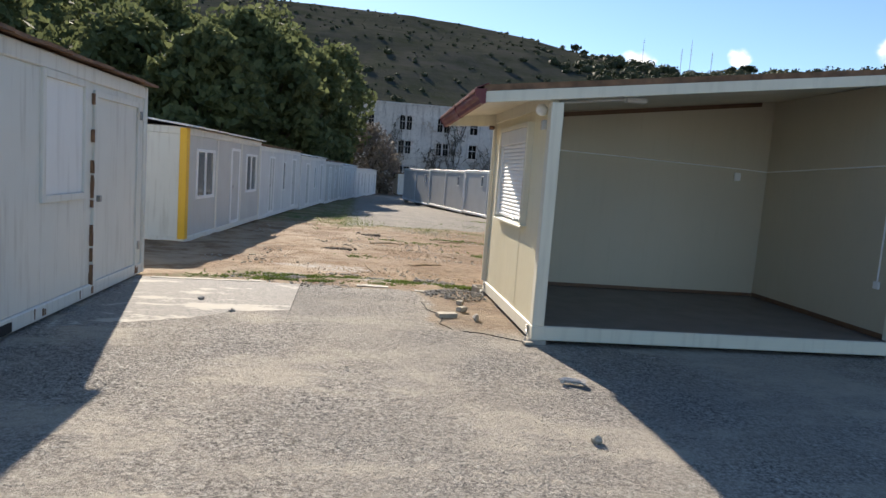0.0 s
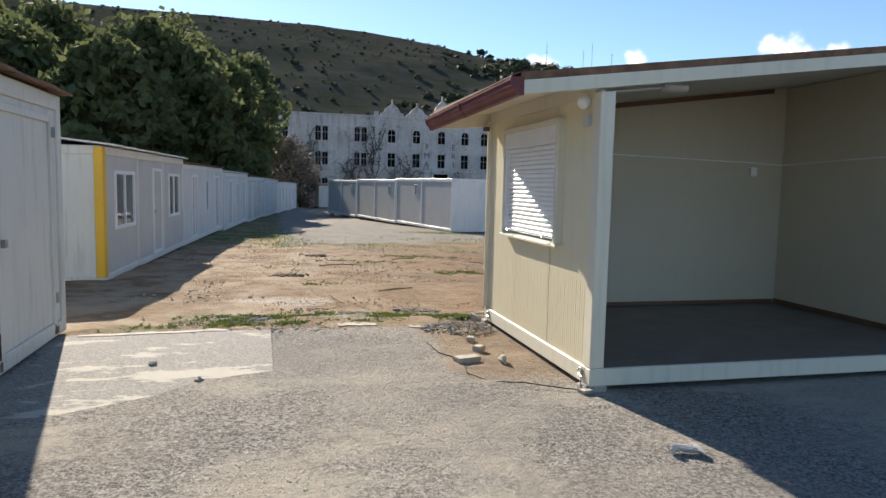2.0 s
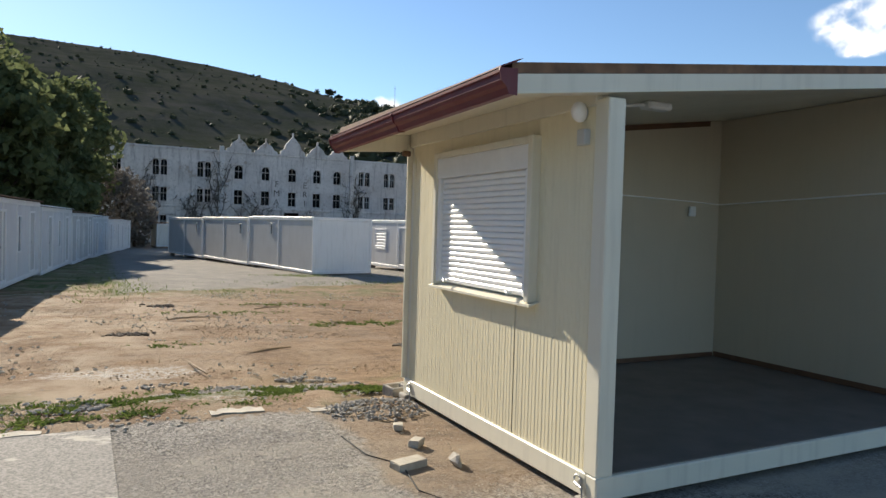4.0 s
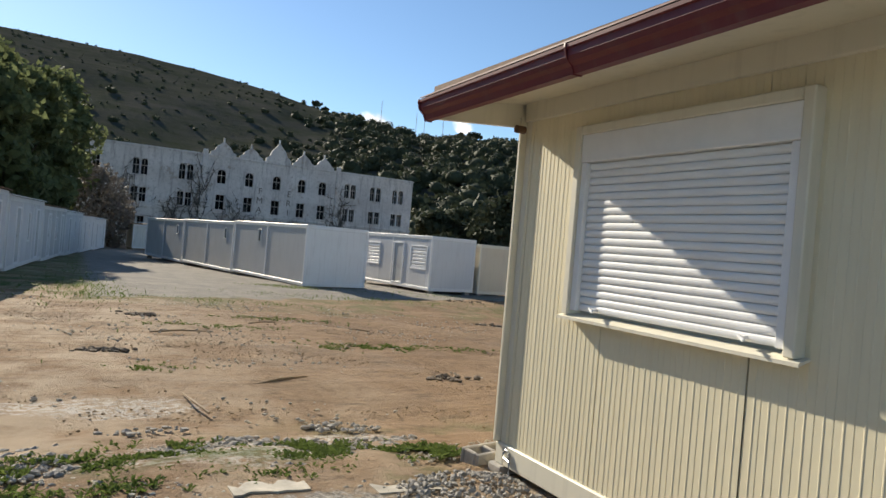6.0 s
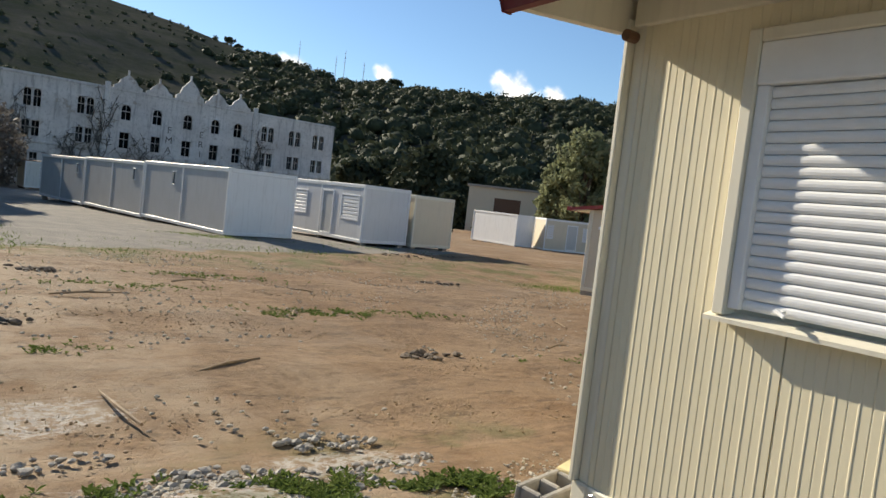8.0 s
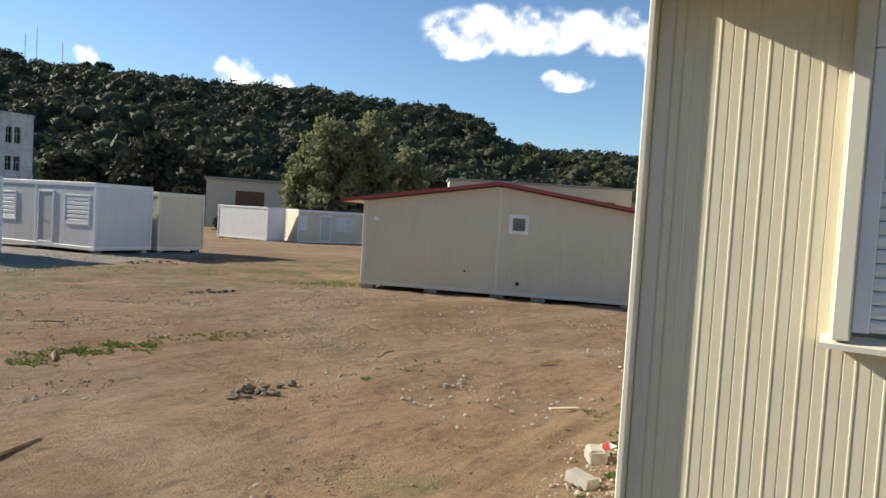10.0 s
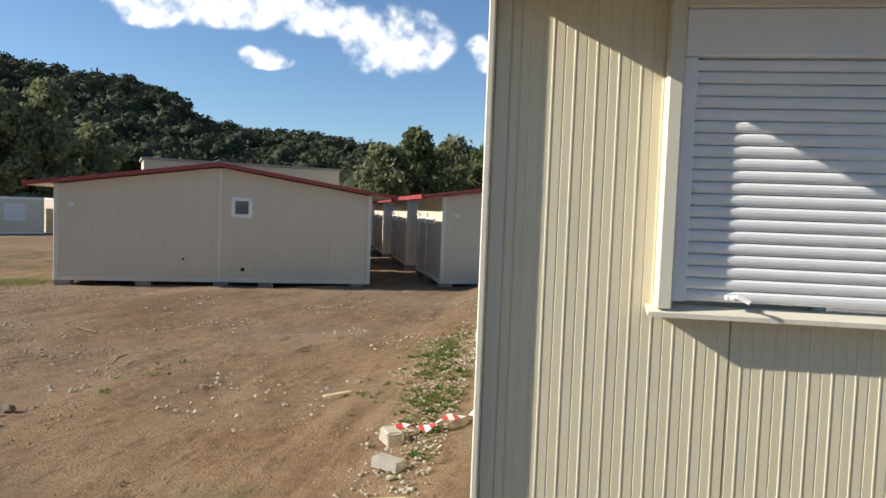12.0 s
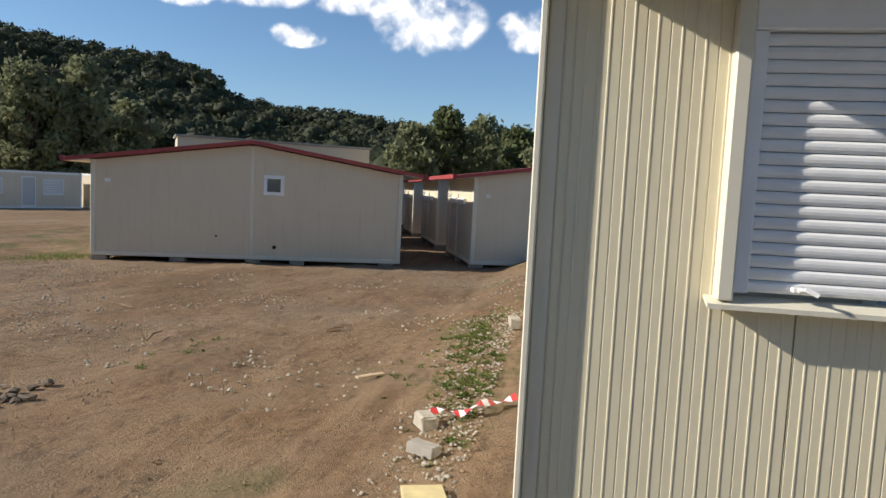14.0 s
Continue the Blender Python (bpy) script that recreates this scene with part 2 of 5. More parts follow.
GROUND, CONCRETE, FACADE, HILL = ground_material(), concrete_material(), facade_material(), hill_material()
CREAM = painted("cream_paint", (0.72, 0.65, 0.46), 0.42, 0.15)
CREAM_FRAME = painted("cream_frame_paint", (0.68, 0.64, 0.52), 0.45, 0.22)
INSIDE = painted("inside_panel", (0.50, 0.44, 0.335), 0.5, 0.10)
BEIGE = painted("beige_paint", (0.62, 0.545, 0.41), 0.5, 0.15)
WHITE = painted("white_paint", (0.74, 0.735, 0.71), 0.45, 0.22)
BLUE_WHITE = painted("cool_white_paint", (0.655, 0.655, 0.65), 0.45, 0.2, random_tone=0.3)
OFFWHITE = painted("off_white_paint", (0.66, 0.65, 0.59), 0.5, 0.4, (0.20, 0.15, 0.09))
GREY_PANEL = painted("grey_panel", (0.50, 0.50, 0.48), 0.5, 0.2)
YELLOW = painted("yellow_paint", (0.80, 0.46, 0.03), 0.45, 0.15)
PVC = plain("white_plastic", (0.80, 0.80, 0.79), 0.35, vary=0.08)
RED = painted("red_gutter_paint", (0.13, 0.018, 0.022), 0.45, 0.15)
TILE_RED = painted("red_roof_sheet", (0.30, 0.045, 0.04), 0.5, 0.25)
RUST = plain("rusty_edge", (0.24, 0.13, 0.07), 0.8, vary=0.6)
FLOOR = plain("dark_vinyl_floor", (0.19, 0.16, 0.14), 0.55, vary=0.35, scale=3)
BROWN = plain("brown_skirting", (0.15, 0.075, 0.04), 0.6)
STEEL = plain("galvanised_steel", (0.42, 0.42, 0.41), 0.35, 0.9)
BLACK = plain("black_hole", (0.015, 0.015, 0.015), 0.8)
BLOCK = plain("concrete_block", (0.38, 0.35, 0.30), 0.9, vary=0.4, bump=0.5)
STONE = plain("pale_rubble", (0.50, 0.45, 0.36), 0.9, vary=0.45, bump=0.6)
PLANK = plain("weathered_wood", (0.34, 0.24, 0.14), 0.85, vary=0.5)
GLASS = glass_material()
BARK = plain("bark", (0.13, 0.10, 0.07), 0.95, vary=0.5, scale=3, bump=0.6)
PINE = foliage("dark_leaves", (0.065, 0.082, 0.036), (0.15, 0.17, 0.075))
GUM = foliage("grey_green_leaves", (0.13, 0.145, 0.075), (0.23, 0.24, 0.13))
SCRUB = foliage("scrub_leaves", (0.026, 0.035, 0.018), (0.064, 0.071, 0.042), 0.05, 0.15)
OLIVE = foliage("olive_leaves", (0.09, 0.085, 0.03), (0.15, 0.14, 0.06))
GRASS = foliage("grass", (0.06, 0.10, 0.02), (0.15, 0.19, 0.05), 3)
DRY = foliage("dry_stalks", (0.15, 0.11, 0.06), (0.26, 0.20, 0.11), 3)
DEAD = foliage("dead_twigs", (0.13, 0.115, 0.095), (0.22, 0.19, 0.16), 0.6, 0.2)
VINE = plain("dry_vine", (0.17, 0.15, 0.13), 0.95, vary=0.4, scale=1)


# ---- mesh helpers ----
LOOSE = {"gutter", "post", "soffit", "support_block", "foot", "window_surround", "stop", "tie_hook", "drain_hole", "shutter_box", "vent_pipe", "window", "panel", "end_panel", "inner_panel", "outer_panel", "skirting", "cornice", "gable_beam"}


class Shape:
    """Collects bevelled boxes, prisms and tubes into one mesh."""

    def __init__(self):
        self.bm = bmesh.new()

    def box(self, a, b, bevel=0.0, m=None):
        lo = [min(p, q) for p, q in zip(a, b)]
        hi = [max(p, q) for p, q in zip(a, b)]
        bm2 = bmesh.new()
        bmesh.ops.create_cube(bm2, size=1.0)
        for v in bm2.verts:
            v.co = Vector([lo[i] + (v.co[i] + 0.5) * (hi[i] - lo[i]) for i in range(3)])
        if bevel:
            bmesh.ops.bevel(bm2, geom=bm2.edges[:], offset=bevel, segments=1, affect="EDGES")
        self.add(bm2, m)
        return self

    def add(self, bm2, m=None):
        if m is not None:
            bmesh.ops.transform(bm2, matrix=m, verts=bm2.verts)
        me = bpy.data.meshes.new("tmp")
        bm2.to_mesh(me)
        bm2.free()
        self.bm.from_mesh(me)
        bpy.data.meshes.remove(me)

    def prism(self, ring, shift):
        """A closed ring of points swept by the vector shift."""
        vs = [self.bm.verts.new(p) for p in ring]
        ws = [self.bm.verts.new(Vector(p) + Vector(shift)) for p in ring]
        n = len(ring)
        self.bm.faces.new(vs)
        self.bm.faces.new(ws[::-1])
        for i in range(n):
            self.bm.faces.new((vs[i], ws[i], ws[(i + 1) % n], vs[(i + 1) % n]))
        return self

    def tube(self, pts, r, sides=8):
        pts = [Vector(p) for p in pts]
        radii = r if isinstance(r, (list, tuple)) else [r] * len(pts)
        rings = []
        for i, p in enumerate(pts):
            d = (pts[min(i + 1, len(pts) - 1)] - pts[max(i - 1, 0)]).normalized()
            u = d.orthogonal().normalized() if abs(d.z) < 0.9 else Vector((1, 0, 0)).cross(d).normalized()
            w = d.cross(u)
            rings.append([self.bm.verts.new(p + radii[i] * (math.cos(2 * math.pi * j / sides) * u + math.sin(2 * math.pi * j / sides) * w)) for j in range(sides)])
        for a, b in zip(rings, rings[1:]):
            for j in range(sides):
                self.bm.faces.new((a[j], a[(j + 1) % sides], b[(j + 1) % sides], b[j]))
        self.bm.faces.new(rings[0][::-1])
        self.bm.faces.new(rings[-1])
        return self

    def lump(self, size, at, seed, rough=0.25, sub=2):
        rnd = random.Random(seed)
        bm2 = bmesh.new()
        bmesh.ops.create_icosphere(bm2, subdivisions=sub, radius=0.5)
        off = Vector((rnd.random() * 40, rnd.random() * 40, rnd.random() * 40))
        for v in bm2.verts:
            v.co *= 1 + rough * 2 * noise.noise(v.co * 2.2 + off)
            v.co = Vector((v.co.x * size[0], v.co.y * size[1], v.co.z * size[2]))
        self.add(bm2, Matrix.Translation(at) @ Matrix.Rotation(rnd.random() * 6.28, 4, "Z"))
        return self

    def pieces(self, name, mat, parent):
        """Each loose piece of the shape becomes a part of its own."""
        bmesh.ops.recalc_face_normals(self.bm, faces=self.bm.faces)
        self.bm.verts.ensure_lookup_table()
        seen = set()
        for v in self.bm.verts:
            if v.index in seen:
                continue
            todo, isle = [v], []
            seen.add(v.index)
            while todo:
                w = todo.pop()
                isle.append(w)
                for e in w.link_edges:
                    o = e.other_vert(w)
                    if o.index not in seen:
                        seen.add(o.index)
                        todo.append(o)
            at = {w.index: i for i, w in enumerate(isle)}
            faces = {f for w in isle for f in w.link_faces}
            raw(name, [w.co[:] for w in isle], [[at[w.index] for w in f.verts] for f in sorted(faces, key=lambda f: f.index)], mat, parent)
        self.bm.free()

    def out(self, name, mat, parent=None, smooth=False):
        if parent is not None and name in LOOSE:
            return self.pieces(name, mat, parent)
        bmesh.ops.recalc_face_normals(self.bm, faces=self.bm.faces)
        me = bpy.data.meshes.new(name)
        self.bm.to_mesh(me)
        self.bm.free()
        me.materials.append(mat)
        if smooth:
            for f in me.polygons:
                f.use_smooth = True
        ob = new(name, me)
        ob.parent = parent
        return ob


def empty(name, m=None):
    ob = new(name)
    ob.empty_display_size = 0.3
    if m is not None:
        ob.matrix_basis = m
    return ob


def raw(name, verts, faces, mat, parent=None):
    me = bpy.data.meshes.new(name)
    me.from_pydata(verts, [], faces)
    me.update()
    me.materials.append(mat)
    ob = new(name, me)
    ob.parent = parent
    return ob


def ease(a, b, v):
    f = min(1.0, max(0.0, (v - a) / (b - a)))
    return f * f * (3 - 2 * f)


def ground_z(x, y):
    """The yard is level at -0.18 and steps down past its edge to a field that falls away gently."""
    low = -0.14 - 0.016 * min(max(y, 0), 95) - (0.010 + 0.020 * ease(30, 22, y)) * min(max(x, 0), 60 - 40 * ease(30, 22, y))
    f = ease(9.3, 11.6, y)
    return -0.18 * (1 - f) + low * f


# ---- ground, hill, sky ----
def build_ground():
    def lines(lo, hi, step, far):
        v = list(np.arange(lo, hi + 1e-6, step))
        s = step
        while v[-1] < far:
            s *= 1.35
            v.append(v[-1] + s)
        s = step
        while v[0] > -far:
            s *= 1.35
            v.insert(0, v[0] - s)
        return v
    xs, ys = lines(-5, 18, 0.17, 2500), lines(-1, 27, 0.17, 2500)
    verts, faces = [], []
    for y in ys:
        for x in xs:
            z = ground_z(x, y)
            if -40 < x < 60 and -20 < y < 90:
                p = Vector((x, y, 0))
                rough = ease(9.2, 10.6, y + 0.5 * noise.noise(p * 0.9))
                z += (0.012 + 0.05 * rough) * noise.noise(p * 0.55) + rough * (0.035 * noise.noise(p * 1.7) + 0.012 * noise.noise(p * 5))
                if y < 10.4 and x > 1.2:
                    z -= 0.02
            verts.append((x, y, z))
    n = len(xs)
    for j in range(len(ys) - 1):
        for i in range(n - 1):
            faces.append((j * n + i, j * n + i + 1, (j + 1) * n + i + 1, (j + 1) * n + i))
    ob = raw("ground", verts, faces, GROUND)
    for f in ob.data.polygons:
        f.use_smooth = True
    tagged(ob, "trodden brown earth yard with worn grey asphalt patches", "ground", kind="structure")


build_ground()

RIDGE = [(-80, 7.5), (-40, 10.5), (-20, 12.2), (-5, 12.6), (3, 12.5), (7.5, 12.1), (13, 11.4), (17, 10.5), (20.8, 10.0), (25.8, 9.2), (31, 9.2), (39.5, 9.4), (45, 9.7), (51.5, 9.2), (57.2, 8.8), (60, 8.2), (61.2, 6.6), (66, 5.8), (71, 5.7), (78, 4.9), (90, 4.8), (130, 4.0)]
EYE_POINT = (-0.8, 6.0, 1.4)


def ridge_at(az):
    for (a, e), (b, f) in zip(RIDGE, RIDGE[1:]):
        if a <= az <= b:
            return e + (f - e) * (az - a) / (b - a)
    return 4.0


def ridge_dist(az):
    return 760 - 330 * ease(8, 34, az) - 60 * ease(60, 75, az)


def hill_point(az, f):
    """A place on the hillside: f runs from 0 at its foot to 1 on its ridge."""
    foot, top = 150.0, ridge_dist(az)
    r = foot + (top - foot) * f
    h = math.tan(radians(ridge_at(az))) * top
    prof = 0.5 * f + 0.5 * ease(0, 1, f)
    p = Vector((az * 0.12, f * 5, 3.0))
    z = -2 + (h + 2) * prof * (1 + 0.10 * (1 - f) * noise.noise(p)) + 3.5 * f * (1 - f) * noise.noise(p * 4)
    a = radians(az)
    return Vector((EYE_POINT[0] + r * math.sin(a), EYE_POINT[1] + r * math.cos(a), z))


def build_hill():
    azs, fs = np.arange(-80, 131, 0.75), np.linspace(0, 1, 50)
    verts = [tuple(hill_point(float(a), float(f))) for a in azs for f in fs]
    n = len(fs)
    base = len(verts)
    for a in azs:
        p = hill_point(float(a), 1.0)
        verts.append((p.x * 1.25, p.y * 1.25, -10))
    faces = [(i * n + j, i * n + j + 1, (i + 1) * n + j + 1, (i + 1) * n + j) for i in range(len(azs) - 1) for j in range(n - 1)]
    faces += [(i * n + n - 1, base + i, base + i + 1, (i + 1) * n + n - 1) for i in range(len(azs) - 1)]
    ob = raw("hill_backdrop", verts, faces, HILL)
    for f in ob.data.polygons:
        f.use_smooth = True
    tagged(ob, "scrub covered hillside rising behind the yard", "hill", kind="structure")


build_hill()


def blob_template(sub):
    bm2 = bmesh.new()
    bmesh.ops.create_icosphere(bm2, subdivisions=sub, radius=1.0)
    v = np.array([p.co[:] for p in bm2.verts])
    f = np.array([[q.index for q in p.verts] for p in bm2.faces])
    bm2.free()
    return v, f


def build_scrub():
    """Bushes and low trees all over the hillside, thick on the nearer spur and small on the far slope."""
    rng = np.random.default_rng(5)
    tv, tf = blob_template(1)
    vs, fs, lv, count = [], [], [], 0
    for i in range(5200):
        az = float(rng.uniform(-25, 100)) if i % 3 else float(rng.uniform(18, 90))
        f = float(rng.uniform(0, 1) ** 0.9)
        thick = ease(8, 24, az)
        p = hill_point(az, min(f, 0.995))
        open_ground = noise.noise(Vector((p.x * 0.012, p.y * 0.012, 7.0)))
        if rng.random() > 0.75 + 0.25 * thick - 0.9 * max(0.0, open_ground):
            continue
        s = float((1.2 + 3.4 * rng.random() ** 2.2) * (0.5 + 0.8 * thick) * (1.5 - 0.75 * f))
        if f > 0.93:
            s *= 0.6
        base = np.array([p.x, p.y, p.z + s * 0.25])
        lobes = 2 if s > 2.0 and f < 0.75 else 1
        for k in range(lobes):
            r = s * (1.0 if k == 0 else rng.uniform(0.5, 0.75))
            size = np.array([r * rng.uniform(0.9, 1.3), r * rng.uniform(0.9, 1.3), r * rng.uniform(0.75, 1.0)])
            at = base if k == 0 else base + np.array([*(rng.normal(size=2) * s * 0.7), rng.uniform(-0.1, 0.5) * s])
            vs.append(tv * (0.80 + 0.36 * (rng.random((len(tv), 1)) - 0.5)) * size + at)
            fs.append(tf + count)
            count += len(tv)
            m = 42
            d = rng.normal(size=(m, 3))
            d /= np.linalg.norm(d, axis=1)[:, None]
            d[:, 2] = np.abs(d[:, 2])
            c = d * size * rng.uniform(0.72, 1.06, (m, 1)) + at
            u = rng.normal(size=(m, 3)) * r * 0.095
            w = np.cross(u, rng.normal(size=(m, 3)))
            w *= (r * 0.13 / np.maximum(np.linalg.norm(w, axis=1), 1e-6))[:, None]
            lv.append(np.stack([c - u, c - w, c + u, c + w], 1).reshape(-1, 3))
    lv = np.concatenate(lv)
    quads = (np.arange(len(lv)).reshape(-1, 4) + count).tolist()
    ob = raw("hillside_scrub", np.concatenate(vs + [lv]).tolist(), np.concatenate(fs).tolist() + quads, SCRUB)
    for q in ob.data.polygons:
        q.use_smooth = len(q.vertices) == 3
    tagged(ob, "dark green bushes and low trees covering the hillside", "bushes", kind="stuff")


build_scrub()


def ring_place(az, el, dist):
    a, e = radians(az), radians(el)
    return Vector((EYE_POINT[0] + dist * math.sin(a), EYE_POINT[1] + dist * math.cos(a), EYE_POINT[2] + dist * math.tan(e)))


def cloud(az, el, half_az, half_el):
    """One far cloud, a flat glowing patch facing the yard."""
    d = 2400
    sx, sy = d * math.tan(radians(half_az)), d * math.tan(radians(half_el))
    q = Shape()
    q.prism([(-sx, -sy, 0), (sx, -sy, 0), (sx, sy, 0), (-sx, sy, 0)], (0, 0, -1))
    ob = q.out("cloud_backdrop", cloud_material("cloud_vapour", (sx, sy)))
    ob.matrix_basis = look(ring_place(az, el, d), EYE_POINT) @ Matrix.Rotation(math.pi, 4, "Y")
    ob.visible_shadow = False
    tagged(ob, "white fair weather cloud in a blue sky", "cloud", kind="structure")


for c in [(62.5, 15.6, 8.5, 2.3), (70.5, 15.6, 5, 2.2), (77, 13.8, 6.0, 3.2), (67, 11.8, 2.6, 1.1), (40.3, 10.5, 2.5, 1.7), (43.7, 10.2, 1.2, 1.0), (29.3, 10.5, 1.1, 0.9), (21.9, 10.2, 1.7, 0.9), (86, 13.2, 3.0, 2.0), (58, 14.4, 3.5, 1.6)]:
    cloud(*c)


# ---- trees ----
def tree(name, x, y, height, width, seed, mat, label, leaves=2600, leaf=0.32, trunk_share=0.25, clumps=26, base=None):
    """A tapered trunk with limbs and an uneven crown of many small leaf sprays."""
    rng = np.random.default_rng(seed)
    z0 = ground_z(x, y) - 0.3 if base is None else base
    root = empty(name, pose(x, y, z0))
    wood = Shape()
    lean = rng.uniform(-0.06, 0.06, 2) * height
    tr = height * 0.022
    trunk = [(0, 0, 0), (lean[0] * 0.3, lean[1] * 0.3, height * 0.3), (lean[0], lean[1], height * 0.62), (lean[0] * 1.2, lean[1] * 1.2, height * 0.9)]
    wood.tube(trunk, [tr * 1.3, tr, tr * 0.6, tr * 0.15], 8)
    centres = []
    for i in range(clumps):
        u = (i + 0.5) / clumps
        zz = height * (trunk_share + (1.0 - trunk_share) * u ** 0.8)
        swell = math.sin(math.pi * min(1.0, 0.18 + 0.80 * u)) ** 0.7
        a = i * 2.4 + rng.uniform(-0.5, 0.5)
        rr = width * 0.5 * swell * rng.uniform(0.25, 0.95)
        centres.append(np.array([lean[0] * u + rr * math.cos(a), lean[1] * u + rr * math.sin(a), zz - height * 0.05]))
        if i % 2 == 0:
            b = height * max(0.18, u * 0.6)
            c = centres[-1]
            wood.tube([(lean[0] * 0.5, lean[1] * 0.5, b), (c[0] * 0.55, c[1] * 0.55, b + (c[2] - b) * 0.6), tuple(c)], [tr * 0.5, tr * 0.28, tr * 0.08], 6)
    wood.out("trunk", BARK, root, True)
    per = leaves // clumps
    pos, siz = [], []
    for c in centres:
        s = width * rng.uniform(0.13, 0.23)
        d = rng.normal(size=(per, 3))
        d /= np.linalg.norm(d, axis=1)[:, None]
        pos.append(c + d * (rng.random((per, 1)) ** 0.45) * np.array([s, s, s * 0.72]))
        siz.append(leaf * rng.uniform(0.6, 1.5, per))
    pos, siz = np.concatenate(pos), np.concatenate(siz)
    n = len(pos)
    a = rng.normal(size=(n, 3))
    a /= np.linalg.norm(a, axis=1)[:, None]
    b = np.cross(a, rng.normal(size=(n, 3)))
    b /= np.linalg.norm(b, axis=1)[:, None]
    a, b = a * siz[:, None], b * siz[:, None] * 0.6
    v = np.stack([pos - a, pos - b * 0.8 + a * 0.1, pos + a, pos + b + a * 0.1], 1).reshape(-1, 3)
    f = np.arange(4 * n).reshape(n, 4)
    raw("leaves", v.tolist(), f.tolist(), mat, root)
    tagged(root, label, "tree")
    return root


for i, (x, y, h, w) in enumerate([(-4.5, 80, 17, 11), (-11, 70, 18, 12), (-19, 64, 17, 12), (-27, 58, 17, 13), (-36, 52, 18, 13), (-15, 84, 20, 14), (-30, 76, 21, 15), (-24, 44, 13, 10), (-17, 50, 12, 10), (-11, 57, 11, 9), (-32, 38, 13, 11), (-9.5, 50, 13, 9), (-8, 60, 14, 10), (-9.5, 42, 10, 7), (-5.5, 70, 14, 9), (-5.2, 57, 12, 7), (-6.6, 49, 11, 7)]):
    tree("pine_tree", x, y, h, w, 40 + i, PINE, "tall dark green tree with a dense ragged crown", 6600, 0.33, 0.12, 46)
for i, (az, d, h, w) in enumerate([(46.4, 76, 13.2, 7.5), (49.8, 78, 14.8, 7.0), (52.2, 80, 11.0, 6.5), (44.2, 78, 10.0, 5.5), (48.2, 77, 12.0, 7.0)]):
    p = ring_place(az, 0, d)
    tree("eucalyptus_tree", p.x, p.y, h, w, 70 + i, GUM, "grey green eucalyptus tree with a loose drooping crown", 6500, 0.26, 0.06, 44)
for i, (az, d, h, w) in enumerate([(74.8, 82, 10.6, 7.5), (77.8, 84, 13.0, 8.5), (80.2, 95, 13.2, 9), (83.5, 88, 11.2, 8), (86, 80, 9.5, 7), (89, 85, 10, 9)]):
    p = ring_place(az, 0, d)
    tree("broadleaf_tree", p.x, p.y, h, w, 90 + i, (GUM, PINE)[i % 2], "bushy green tree standing behind the low houses", 3600, 0.36, 0.08, 34)
for i, (az, d, h, w) in enumerate([(27.6, 135, 11, 10), (30.0, 140, 12, 12), (33.2, 132, 15, 15), (37, 138, 13, 12), (40.5, 140, 11, 12), (28.8, 120, 6, 7), (36, 118, 6, 7), (56, 130, 11, 12), (60, 125, 10, 11), (64, 130, 11, 13), (68, 128, 9, 10)]):
    p = ring_place(az, 0, d)
    tree("pine_tree", p.x, p.y, h, w, 120 + i, SCRUB, "dense dark pine at the foot of the hill", 3000, 0.6, 0.05, 32)
for i, (az, d, h, w) in enumerate([(21.3, 98, 4.2, 4.6), (22.6, 97, 3.6, 4), (31.4, 95, 2.8, 4), (34.6, 92, 2.4, 4), (38.8, 92, 2.6, 3.4), (57.2, 90, 4.5, 4), (58.9, 92, 3.6, 4)]):
    p = ring_place(az, 0, d)
    tree("olive_bush", p.x, p.y, h, w, 150 + i, (SCRUB, OLIVE)[i % 3 == 2], "rounded bush growing against the old buildings", 1500, 0.28, 0.02, 20)


for i, (az, d, h, w) in enumerate([(0.9, 76, 8.5, 7), (2.0, 80, 6.5, 5)]):
    p = ring_place(az, 0, d)
    tree("bare_tree", p.x, p.y, h, w, 170 + i, DEAD, "leafless grey brown tree with a tangle of thin twigs", 3000, 0.20, 0.15, 44)

for i, (az, h, w) in enumerate([(16.9, 9, 11), (17.6, 5, 7), (29.2, 6, 9), (30.3, 7, 10), (45.5, 4, 6), (54.5, 4, 6), (56.8, 6, 5)]):
    p = hill_point(az, 0.985)
    tree("ridge_tree", p.x, p.y, h, w, 180 + i, SCRUB, "lone umbrella shaped tree on the ridge", 500, 0.9, 0.55, 14, p.z - 0.5)
for az, h in ((22.3, 22), (25.3, 18), (26.0, 24), (27.6, 16)):
    p = hill_point(az, 0.98)
    q = Shape()
    q.tube([(0, 0, -1), (0, 0, h * 0.6), (0, 0, h)], [0.22, 0.18, 0.12], 6)
    for k in range(3):
        q.box((-0.9, -0.1, h * (0.6 + 0.13 * k)), (0.9, 0.1, h * (0.6 + 0.13 * k) + 0.2))
    ob = q.out("antenna_mast", STEEL)
    ob.matrix_basis = pose(p.x, p.y, p.z)
    tagged(ob, "thin steel antenna mast on the ridge", "mast", "ridge masts")


